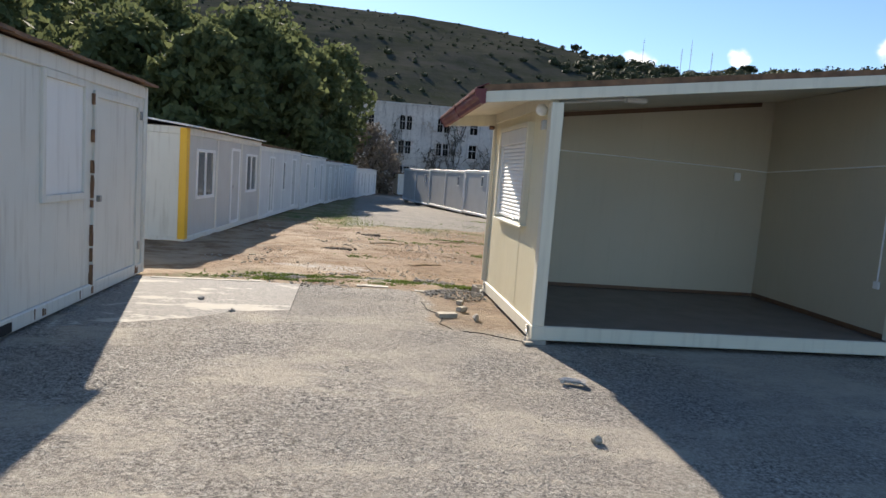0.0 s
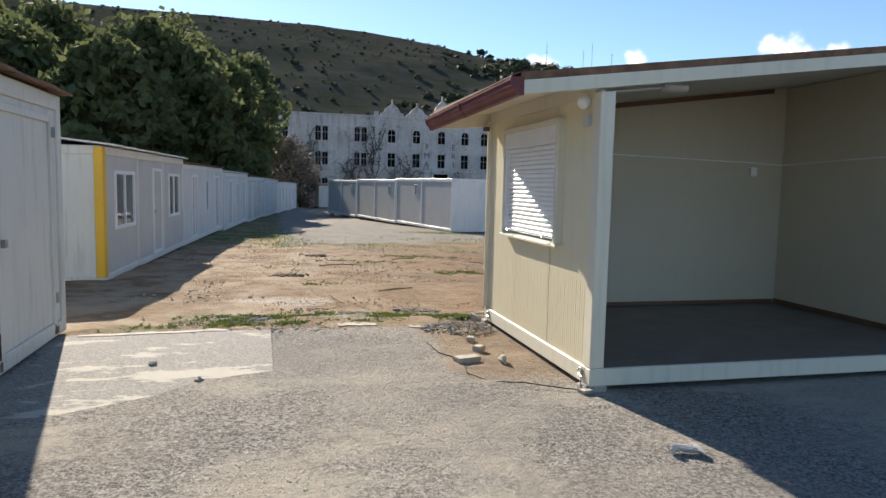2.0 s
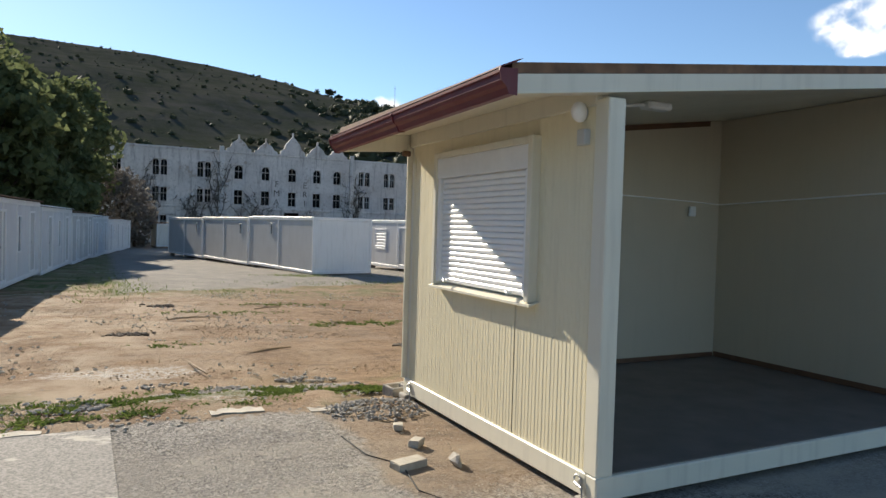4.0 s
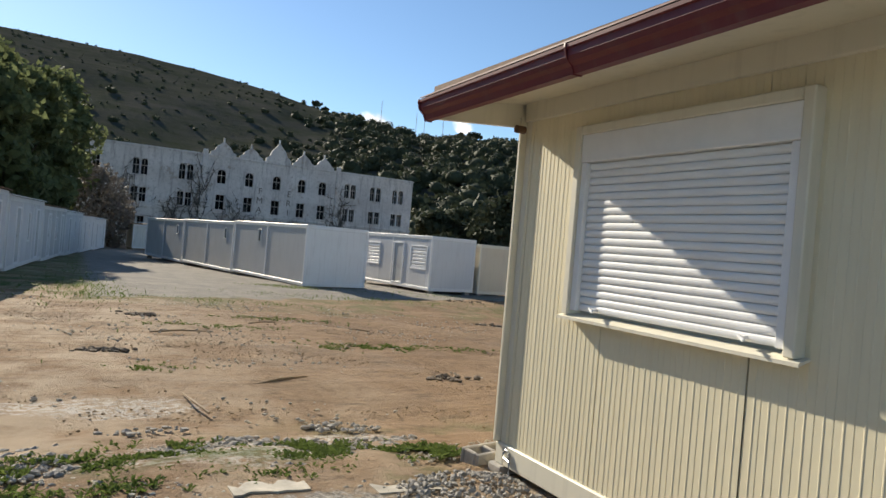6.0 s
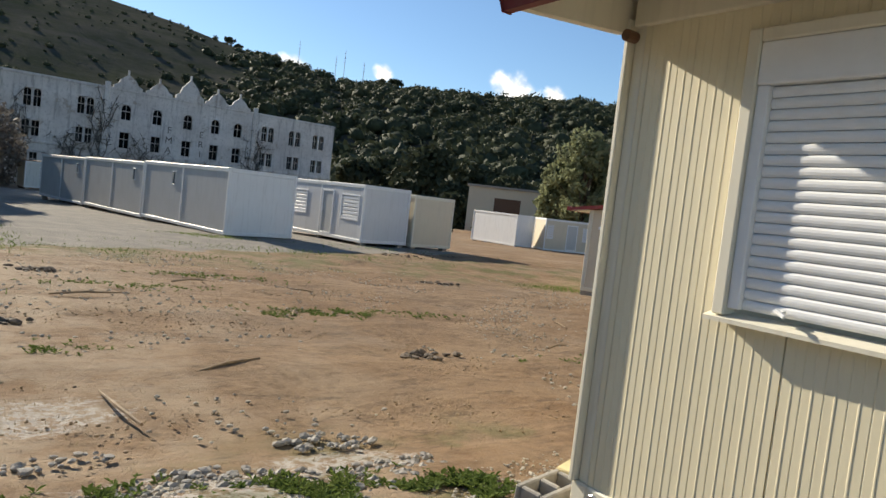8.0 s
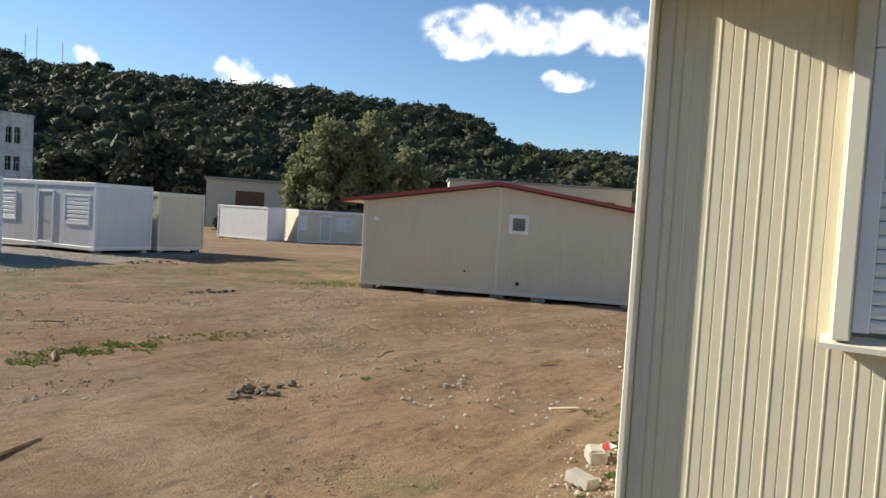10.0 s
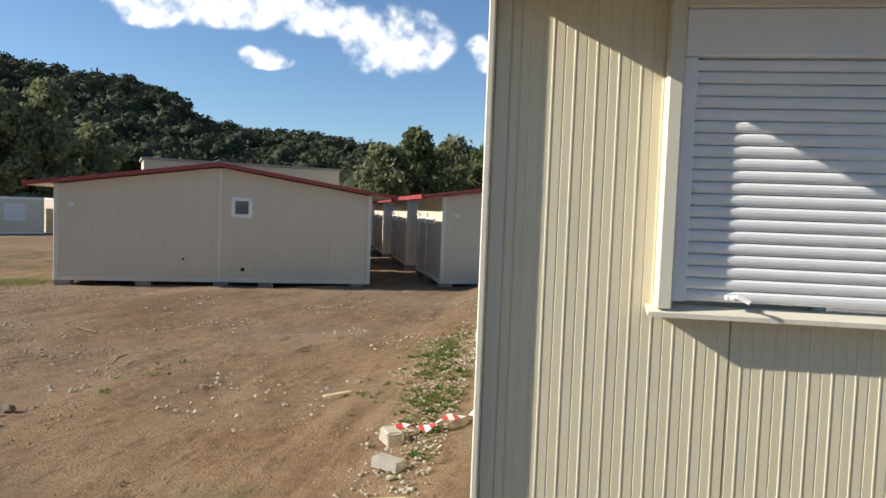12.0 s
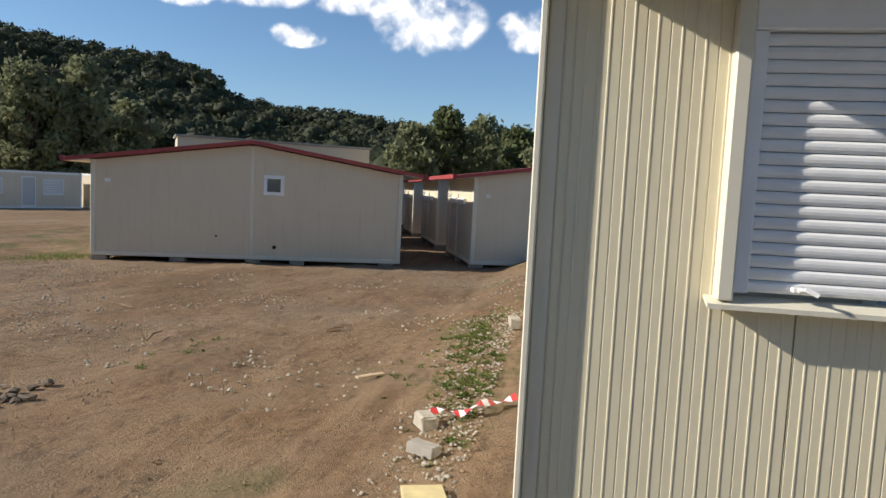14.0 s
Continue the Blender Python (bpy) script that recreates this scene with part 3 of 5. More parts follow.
# ---- old building ----
def old_building():
    """Three storeys of stained white render, with a gabled middle block; local x runs along the front."""
    a, b = ring_place(-3.5, 0, 102), ring_place(25.45, 0, 113)
    length = math.hypot(b.x - a.x, b.y - a.y)
    root = empty("old_building", pose(a.x, a.y, -1.8, 0, 0, math.degrees(math.atan2(b.y - a.y, b.x - a.x))))
    mid0, mid1, top = length - 33.4, length - 13.2, 13.9
    wall = Shape()
    wins = []
    pairs = [length - 2.6, length - 6.6, length - 11.0]
    pairs += [mid0 - 2.4 - 6.0 * i for i in range(4)]
    singles = [mid0 + 2.5, mid0 + 6.5, mid0 + 10.6, mid0 + 14.5, mid0 + 17.8]
    for u in pairs:
        for z, h in ((2.0, 2.0), (6.1, 1.9), (9.8, 2.2)):
            wins += [(u - 0.54, z, 0.82, h), (u + 0.54, z, 0.82, h)]
    for u in singles:
        for z, h in ((6.0, 2.1), (9.8, 2.0)):
            wins.append((u, z, 1.2, h))
    wins.append((mid0 + 10.6, 1.6, 2.4, 3.4))
    # wall as strips between openings, so that the openings go through it
    cuts = sorted({0.0, length} | {round(u - w / 2, 3) for u, z, w, h in wins} | {round(u + w / 2, 3) for u, z, w, h in wins})
    for u0, u1 in zip(cuts, cuts[1:]):
        um = (u0 + u1) / 2
        holes = sorted((z, z + h) for u, z, w, h in wins if abs(um - u) < w / 2)
        z = 0.0
        for lo, hi in holes + [(top, top)]:
            if lo > z:
                wall.box((u0, 0, z), (u1, 0.5, lo))
            z = hi
    for u, h, w in ((mid0 + 2.5, 2.0, 3.6), (mid0 + 6.5, 1.7, 3.4), (mid0 + 10.6, 2.9, 3.8), (mid0 + 14.5, 1.8, 3.4), (mid0 + 17.8, 1.7, 3.2)):
        wall.prism([(u - w / 2, -0.06, top), (u + w / 2, -0.06, top), (u + w / 2, -0.06, top + h * 0.18), (u + w * 0.36, -0.06, top + h * 0.30), (u + w * 0.28, -0.06, top + h * 0.58), (u, -0.06, top + h), (u - w * 0.28, -0.06, top + h * 0.58), (u - w * 0.36, -0.06, top + h * 0.30), (u - w / 2, -0.06, top + h * 0.18)], (0, 0.5, 0))
        wall.box((u - 0.12, 0.1, top + h - 0.1), (u + 0.12, 0.3, top + h + 0.55))
    # round heads: corner fillets close the top of each upper window to an arch
    for u, z, w, h in wins:
        if z > 9:
            for sg in (1, -1):
                arc = [(u + sg * w / 2 * math.cos(a), 0.02, z + h - w / 2 + w / 2 * math.sin(a)) for a in np.linspace(0, math.pi / 2, 6)]
                wall.prism([(u + sg * w / 2, 0.02, z + h)] + arc, (0, 0.44, 0))
    wall.box((0, 0.5, 0), (0.5, 12, top))
    wall.box((length - 0.5, 0.5, 0), (length, 12, top))
    wall.box((0, 11.6, 0), (length, 12, top))
    wall.out("wall", FACADE, root)
    # floors and back wall coloured near black: the rooms' shade is painted in
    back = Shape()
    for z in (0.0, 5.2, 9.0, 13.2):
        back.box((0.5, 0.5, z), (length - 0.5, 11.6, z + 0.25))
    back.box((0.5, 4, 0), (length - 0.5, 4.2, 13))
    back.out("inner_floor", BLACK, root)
    band = Shape()
    band.box((-0.1, -0.14, 5.25), (length + 0.1, -0.002, 5.55), 0.03)
    band.box((-0.15, -0.12, top - 0.35), (length + 0.15, -0.002, top - 0.1), 0.03)
    for u in (mid0, mid1):
        band.box((u - 0.35, -0.22, 0), (u + 0.35, -0.004, top + 0.6), 0.05)
    band.out("cornice", FACADE, root)
    frames = Shape()
    for u, z, w, h in wins[:-1]:
        frames.box((u - w / 2 - 0.14, -0.09, z - 0.16), (u + w / 2 + 0.14, -0.006, z - 0.004), 0.02)
        frames.box((u - w / 2 - 0.16, -0.08, z + h + 0.01), (u + w / 2 + 0.16, -0.006, z + h + 0.16), 0.02)
        frames.box((u - 0.03, 0.25, z), (u + 0.03, 0.31, z + h))
        frames.box((u - w / 2, 0.25, z + h * 0.55), (u + w / 2, 0.31, z + h * 0.6))
    frames.out("window_surround", FACADE, root)
    rng = random.Random(8)
    vine = Shape()
    for u0, hh in ((mid0 - 0.4, 13), (mid1 + 0.2, 12.5), (mid0 - 4.0, 9), (mid0 + 5.0, 8), (mid0 - 10, 11), (mid0 + 12.6, 5)):
        for k in range(16):
            u, z = u0 + rng.uniform(-0.5, 0.5), rng.uniform(0, hh * 0.5)
            pts = [(u, -0.12, z)]
            for s in range(6):
                u += rng.uniform(-0.8, 0.8)
                z += rng.uniform(0.2, hh * 0.13)
                pts.append((u, -0.12 - rng.uniform(0, 0.15), min(z, 14)))
            vine.tube(pts, [0.07, 0.06, 0.06, 0.05, 0.04, 0.03, 0.02], 4)
            for q in pts[2:]:
                for r in range(5):
                    e = (q[0] + rng.gauss(0, 0.45), q[1] - rng.uniform(0, 0.2), min(q[2] + rng.gauss(0, 0.4), 14))
                    vine.tube([q, e], [0.035, 0.012], 3)
    vine.out("vine", VINE, root)
    tagged(root, "abandoned three storey building of stained white render with gables", "building")
    # faded letters on the front
    for text, u, z in (("F", mid0 + 8.2, 8.9), ("M", mid0 + 8.2, 7.5), ("A", mid0 + 8.2, 6.1), ("E", mid0 + 12.6, 8.9), ("R", mid0 + 12.6, 7.5), ("I", mid0 + 12.6, 6.1)):
        cu = bpy.data.curves.new("letter", "FONT")
        cu.body, cu.size, cu.extrude, cu.align_x = text, 1.3, 0.01, "CENTER"
        cu.materials.append(VINE)
        o = new("letter", cu)
        o.parent = root
        o.matrix_basis = pose(u, -0.03, z, 90)


old_building()


def flat_house(name, az0, az1, dist, top_el, mat, label, openings=2, skew=0.0):
    """A low flat-roofed house far behind the containers."""
    a, b = ring_place(az0, 0, dist), ring_place(az1, 0, dist + skew)
    length = math.hypot(b.x - a.x, b.y - a.y)
    h = EYE_POINT[2] + dist * math.tan(radians(top_el)) + 1.6
    root = empty(name, pose(a.x, a.y, -1.6, 0, 0, math.degrees(math.atan2(b.y - a.y, b.x - a.x))))
    w = Shape()
    ow = length / (openings * 2 + 1)
    for i in range(openings * 2 + 1):
        u0, u1 = i * ow, (i + 1) * ow
        if i % 2:
            w.box((u0, 0, 0), (u1, 0.3, h * 0.35)).box((u0, 0, h * 0.75), (u1, 0.3, h - 0.3))
        else:
            w.box((u0, 0, 0), (u1, 0.3, h - 0.3))
    w.box((0, 0.3, 0), (0.3, 8, h - 0.3)).box((length - 0.3, 0.3, 0), (length, 8, h - 0.3)).box((0.3, 7.7, 0), (length - 0.3, 8, h - 0.3))
    w.out("wall", mat, root)
    Shape().box((-0.3, -0.3, h - 0.3), (length + 0.3, 8.3, h), 0.04).out("roof", BLOCK, root)
    g = Shape()
    for i in range(openings):
        u0 = (i * 2 + 1) * ow
        g.box((u0, 0.12, h * 0.35), (u0 + ow, 0.18, h * 0.75))
    g.out("window", BROWN, root)
    tagged(root, label, "house")


flat_house("low_house", 37.0, 43.6, 95, 2.1, BEIGE, "low grey rendered house with a flat roof", 1)
flat_house("low_house", 49.5, 54, 110, 2.3, BLOCK, "low grey rendered house with a flat roof", 2)
flat_house("low_house", 56.5, 71.5, 105, 3.3, BEIGE, "long low pale house with a flat roof", 5, 4)
flat_house("low_house", 74.2, 80.3, 100, 3.5, BEIGE, "low pale house with a flat roof", 2)
flat_house("low_house", 76.6, 78.6, 112, 4.8, BEIGE, "small pale house with a flat roof", 1)


# ---- prefab cabin by the path ----
def ribbed(q, y0, y1, z0, z1, x, out=-1, pitch=0.083, deep=0.0020):
    """A ribbed sheet in the plane x, with narrow vertical grooves, 8 mm thick behind."""
    prof = []
    y = y0
    while y < y1 - 1e-6:
        e = min(8.705 + pitch * math.floor((y - 8.705) / pitch + 1.0001), y1)
        prof += [(max(y, e - s), d) for s, d in ((pitch, deep), (0.047, deep), (0.045, deep * 1.9), (0.040, deep * 1.9), (0.038, deep), (0.007, deep), (0.005, 0.0), (0.002, 0.0), (0.0002, deep))]
        y = e
    ring = [(x + out * d, a, z0) for a, d in prof] + [(x - out * 0.03, y1, z0), (x - out * 0.03, y0, z0)]
    q.prism(ring, (0, 0, z1 - z0))


def roller_window(root, y0, y1, z0, z1, x):
    """A white roller shutter, closed, in a deep cream surround, on the face x looking to -x."""
    win = empty("window")
    win.parent = root
    s = Shape()
    pr, w = 0.070, 0.055
    s.box((x - pr, y0, z0), (x + 0.02, y0 + w, z1), 0.006)
    s.box((x - pr, y1 - w, z0), (x + 0.02, y1, z1), 0.006)
    s.box((x - pr, y0 + w + 0.001, z1 - w), (x + 0.02, y1 - w - 0.001, z1), 0.006)
    s.prism([(x + 0.02, y0 - 0.03, z0), (x - pr - 0.008, y0 - 0.03, z0 - 0.030), (x - pr - 0.008, y0 - 0.03, z0 - 0.012), (x + 0.02, y0 - 0.03, z0 + 0.012)], (0, y1 - y0 + 0.06, 0))
    s.out("surround", CREAM_FRAME, win)
    f = Shape()
    a, b, zt = y0 + w + 0.001, y1 - w - 0.001, z1 - w - 0.001
    f.box((x - 0.060, a, zt - 0.17), (x + 0.02, b, zt), 0.005)
    f.box((x - 0.050, a, z0 + 0.03), (x + 0.02, a + 0.05, zt - 0.171), 0.004)
    f.box((x - 0.050, b - 0.05, z0 + 0.03), (x + 0.02, b, zt - 0.171), 0.004)
    f.out("frame", PVC, win)
    lo, hi = z0 + 0.03, zt - 0.172
    n = 20
    h = (hi - lo) / n
    me = None
    for i in range(n):
        if me is None:
            q = Shape()
            ring = [(0.012, a + 0.051, 0.0), (-0.003, a + 0.051, 0.0015), (-0.010, a + 0.051, h * 0.28), (-0.0115, a + 0.051, h * 0.52), (-0.010, a + 0.051, h * 0.76), (-0.003, a + 0.051, h * 0.95), (0.012, a + 0.051, h * 0.99)]
            q.prism(ring, (0, b - a - 0.102, 0))
            ob = q.out("slat", PVC, win)
            me = ob.data
        else:
            ob = new("slat", me)
            ob.parent = win
        ob.matrix_basis = pose(x - 0.012, 0, lo + i * h)
    k = Shape()
    for yy in (y0 + 0.27, y1 - 0.27):
        k.box((x - 0.055, yy - 0.02, lo + 0.012), (x - 0.027, yy + 0.02, lo + 0.03), 0.003)
        k.tube([(x - 0.05, yy, lo + 0.02), (x - 0.09, yy - 0.012, lo + 0.03), (x - 0.10, yy - 0.05, lo + 0.012)], 0.009, 6)
    k.out("stop", PVC, win)


def prefab_cabin():
    """The cream cabin: a gable front open to the yard, ribbed side with a shuttered window, red gutter."""
    root = empty("prefab_cabin", pose(0, 0, 0))
    x0, xm, x1, y0, y1 = 1.735, 5.90, 10.06, 6.72, 9.66
    zb, zf, ze = -0.15, 0.0, 2.30
    slope = 0.127
    f = Shape()
    for a, b in (((x0, y0, zb), (x1, y0 + 0.10, zf)), ((x0, y1 - 0.10, zb), (x1, y1, zf)), ((x0, y0 + 0.101, zb), (x0 + 0.10, y1 - 0.101, zf)), ((x1 - 0.10, y0 + 0.101, zb), (x1, y1 - 0.101, zf))):
        f.box(a, b, 0.008)
    f.out("base_frame", CREAM_FRAME, root)
    p = Shape()
    for x in (x0, x1 - 0.13):
        p.box((x, y0, zf), (x + 0.13, y0 + 0.13, ze), 0.008)
        p.box((x + 0.020, y1 - 0.09, zf), (x + 0.13, y1 - 0.027, ze), 0.006)
        p.box((x - 0.028, y1 - 0.026, zf), (x + 0.13, y1, ze), 0.005)
    p.box((xm - 0.07, y0, zf), (xm + 0.07, y0 + 0.13, ze + slope * (xm - x0) - 0.03), 0.008)
    p.out("post", CREAM_FRAME, root)
    # side wall with the window opening
    w = Shape()
    wy0, wy1, wz0, wz1 = 7.46, 8.97, 0.99, 2.13
    xx = x0 + 0.022
    a0, a1 = y0 + 0.13, y1 - 0.09
    joint = 8.70
    for lo, hi, zz0, zz1 in ((a0, joint - 1.0, zf, wz0), (joint - 0.995, joint, zf, wz0), (joint + 0.005, a1, zf, wz0), (a0, wy0, wz0, wz1), (wy1, a1, wz0, wz1), (a0, a1, wz1, ze)):
        ribbed(w, lo, hi, zz0, zz1, xx)
    w.box((xx + 0.031, a0, zf), (xx + 0.06, wy0, ze)).box((xx + 0.031, wy1, zf), (xx + 0.06, a1, ze))
    w.box((xx + 0.031, wy0, zf), (xx + 0.06, wy1, wz0)).box((xx + 0.031, wy0, wz1), (xx + 0.06, wy1, ze))
    w.out("side_panel", CREAM, root)
    roller_window(root, wy0 - 0.02, wy1 + 0.02, wz0, wz1 + 0.02, xx - 0.007)
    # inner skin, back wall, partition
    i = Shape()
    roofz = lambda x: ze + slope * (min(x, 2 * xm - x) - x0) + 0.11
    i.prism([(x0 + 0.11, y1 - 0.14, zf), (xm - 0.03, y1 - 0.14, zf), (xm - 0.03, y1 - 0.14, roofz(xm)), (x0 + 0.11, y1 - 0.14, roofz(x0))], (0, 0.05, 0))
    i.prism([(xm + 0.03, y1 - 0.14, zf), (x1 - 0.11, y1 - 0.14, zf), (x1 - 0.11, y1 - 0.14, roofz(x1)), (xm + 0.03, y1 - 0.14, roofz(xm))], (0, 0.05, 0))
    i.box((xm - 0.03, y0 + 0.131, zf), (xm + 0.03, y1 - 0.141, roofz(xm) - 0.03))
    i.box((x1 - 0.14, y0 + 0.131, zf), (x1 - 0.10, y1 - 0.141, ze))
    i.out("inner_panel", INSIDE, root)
    b = Shape()
    b.prism([(x0 + 0.131, y1 - 0.085, zf), (x1 - 0.131, y1 - 0.085, zf), (x1 - 0.131, y1 - 0.085, ze + 0.11), (xm, y1 - 0.085, roofz(xm)), (x0 + 0.131, y1 - 0.085, ze + 0.11)], (0, 0.07, 0))
    b.box((x1 - 0.095, y0 + 0.131, zf), (x1 - 0.02, y1 - 0.095, ze))
    b.out("outer_panel", CREAM, root)
    fl = Shape()
    fl.box((x0 + 0.102, y0 + 0.102, -0.10), (x1 - 0.102, y1 - 0.102, -0.005))
    fl.box((x0 + 0.131, y0 + 0.03, zf), (xm - 0.071, y0 + 0.102, zf + 0.006))
    fl.out("floor", FLOOR, root)
    sk = Shape()
    sk.box((x0 + 0.13, y1 - 0.155, 0.0), (xm - 0.05, y1 - 0.141, 0.05)).box((xm - 0.045, y0 + 0.14, 0.0), (xm - 0.031, y1 - 0.16, 0.06))
    sk.prism([(x0 + 0.14, y1 - 0.16, roofz(x0) - 0.08), (xm - 0.25, y1 - 0.16, roofz(xm - 0.25) - 0.08), (xm - 0.25, y1 - 0.16, roofz(xm - 0.25) - 0.018), (x0 + 0.14, y1 - 0.16, roofz(x0) - 0.018)], (0, 0.015, 0))
    sk.out("skirting", BROWN, root)
    # roof: two slopes, gable beam, soffit, gutter
    ex, by = 0.70, 0.05
    r, s = Shape(), Shape()
    ya, yb = y0 - 0.02, y1 + by
    zt = lambda d: ze + slope * d
    half = xm - x0
    for sgn in (1, -1):
        X = lambda d: x0 + d if sgn > 0 else x1 - d
        r.prism([(X(-ex), ya, zt(-ex) + 0.13), (X(half), ya, zt(half) + 0.13), (X(half), ya, zt(half) + 0.19), (X(-ex), ya, zt(-ex) + 0.19)], (0, yb - ya, 0))
        s.prism([(X(-ex), ya + 0.10, zt(-ex) + 0.095), (X(half), ya + 0.10, zt(half) + 0.095), (X(half), ya + 0.10, zt(half) + 0.129), (X(-ex), ya + 0.10, zt(-ex) + 0.129)], (0, yb - ya - 0.12, 0))
        s.prism([(X(-ex + 0.02), ya - 0.012, zt(-ex) + 0.02), (X(half), ya - 0.012, zt(half) + 0.02), (X(half), ya - 0.012, zt(half) + 0.128), (X(-ex + 0.02), ya - 0.012, zt(-ex) + 0.128)], (0, 0.111, 0))
        s.prism([(X(-ex + 0.02), yb - 0.06, zt(-ex) - 0.03), (X(-0.03), yb - 0.06, zt(0) - 0.07), (X(-0.03), yb - 0.06, zt(0) + 0.128), (X(-ex + 0.02), yb - 0.06, zt(-ex) + 0.128)], (0, 0.05, 0))
        s.prism([(X(-0.029), yb - 0.049, zt(0) + 0.0), (X(half), yb - 0.049, zt(half) + 0.0), (X(half), yb - 0.049, zt(half) + 0.128), (X(-0.029), yb - 0.049, zt(0) + 0.128)], (0, 0.04, 0))
    r.out("roof", RUST, root)
    for x in (x0 - 0.006, x1 - 0.10):
        s.box((x, y0 + 0.12, ze - 0.035), (x + 0.106, y1 - 0.03, ze + 0.10), 0.006)
    s.out("gable_beam", CREAM_FRAME, root)
    g = Shape()
    for sgn in (1, -1):
        X = lambda d: x0 + d if sgn > 0 else x1 - d
        z = zt(-ex)
        # ogee channel that falls a little towards its outlet
        fall = Vector((0, yb - ya + 0.06, -0.05))
        ogee = [(0.015, 0.012), (-0.03, 0.012), (-0.036, 0.028), (-0.044, 0.045), (-0.066, 0.062), (-0.078, 0.085), (-0.080, 0.118), (-0.093, 0.122), (-0.095, 0.138), (-0.070, 0.140), (-0.066, 0.100), (0.015, 0.095)]
        g.prism([(X(-ex + u), ya - 0.03, z + v) for u, v in ogee], fall)
        # drip flashing over the channel
        g.prism([(X(-ex - 0.085), ya - 0.02, z + 0.150), (X(-ex + 0.02), ya - 0.02, z + 0.192), (X(-ex + 0.06), ya - 0.02, z + 0.215), (X(-ex + 0.02), ya - 0.02, z + 0.203), (X(-ex - 0.085), ya - 0.02, z + 0.158)], fall)
        for e in (ya - 0.034, ya + 1.5, yb + 0.028):
            dz = -0.05 * (e - ya) / (yb - ya)
            g.prism([(X(-ex + 0.016), e, z + dz + 0.006), (X(-ex - 0.036), e, z + dz + 0.006), (X(-ex - 0.052), e, z + dz + 0.045), (X(-ex - 0.086), e, z + dz + 0.075), (X(-ex - 0.100), e, z + dz + 0.125), (X(-ex - 0.098), e, z + dz + 0.143), (X(-ex + 0.016), e, z + dz + 0.15)], (0, 0.008, 0))
    g.out("gutter", RED, root)
    t = Shape()
    t.tube([(x0 - 0.03, y1 - 0.07, 2.20), (x0 - 0.10, y1 - 0.07, 2.20)], 0.028, 10)
    t.out("vent_pipe", BROWN, root)
    Shape().lump((0.09, 0.16, 0.13), (x0 - 0.035, y0 + 0.24, 2.235), 77, 0.04, 3).out("bulkhead_lamp", PVC, root, True)
    Shape().box((x0 - 0.03, y0 + 0.19, 2.03), (x0 + 0.02, y0 + 0.27, 2.13), 0.006).out("switch_box", GREY_PANEL, root)
    h = Shape()
    for yy in (y0 + 0.16, y1 - 0.16):
        ring = [(x0 - 0.012, yy + 0.035 * math.cos(a), zb + 0.09 + 0.035 * math.sin(a)) for a in np.linspace(0, 5.6, 12)]
        h.tube(ring + [(x0 - 0.02, yy - 0.05, zb + 0.06), (x0 - 0.05, yy - 0.10, zb - 0.03)], 0.008, 6)
    h.out("tie_hook", STEEL, root)
    e = Shape()
    e.tube([(x0 + 0.35, y0 + 0.9, roofz(x0 + 0.35) - 0.05), (x0 + 1.1, y0 + 0.9, roofz(x0 + 1.1) - 0.05)], 0.014, 8)
    e.box((x0 + 1.1, y0 + 0.84, roofz(x0 + 1.2) - 0.09), (x0 + 1.35, y0 + 0.96, roofz(x0 + 1.2) - 0.03), 0.015)
    e.box((xm - 0.56, y1 - 0.19, 1.72), (xm - 0.46, y1 - 0.155, 1.84), 0.008)
    e.box((xm - 0.065, y0 + 0.30, 1.92), (xm - 0.031, y0 + 0.40, 2.02), 0.008)
    e.box((xm - 0.065, y0 + 0.30, 0.55), (xm - 0.031, y0 + 0.39, 0.64), 0.008)
    e.tube([(x0 + 0.15, y1 - 0.150, 1.98), (xm - 0.51, y1 - 0.150, 1.90), (xm - 0.05, y1 - 0.150, 1.88)], 0.008, 6)
    e.tube([(xm - 0.04, y1 - 0.16, 1.88), (xm - 0.04, y0 + 0.40, 1.97)], 0.009, 6)
    e.tube([(xm - 0.04, y0 + 0.35, 1.92), (xm - 0.04, y0 + 0.35, 0.64)], 0.010, 6)
    e.out("conduit", PVC, root)
    pf = Shape()
    for x, y in ((x0 + 0.05, y0 + 0.06), (x0 + 0.05, y1 - 0.08), (xm, y0 + 0.06), (xm, y1 - 0.08), (x1 - 0.2, y0 + 0.06), (x1 - 0.2, y1 - 0.08)):
        pf.box((x - 0.09, y - 0.06, ground_z(x, y) - 0.08), (x + 0.12, y + 0.10, zb + 0.002), 0.01)
    pf.out("foot", BLOCK, root)
    tagged(root, "cream prefabricated cabin with open front and red gutter", "cabin")


prefab_cabin()


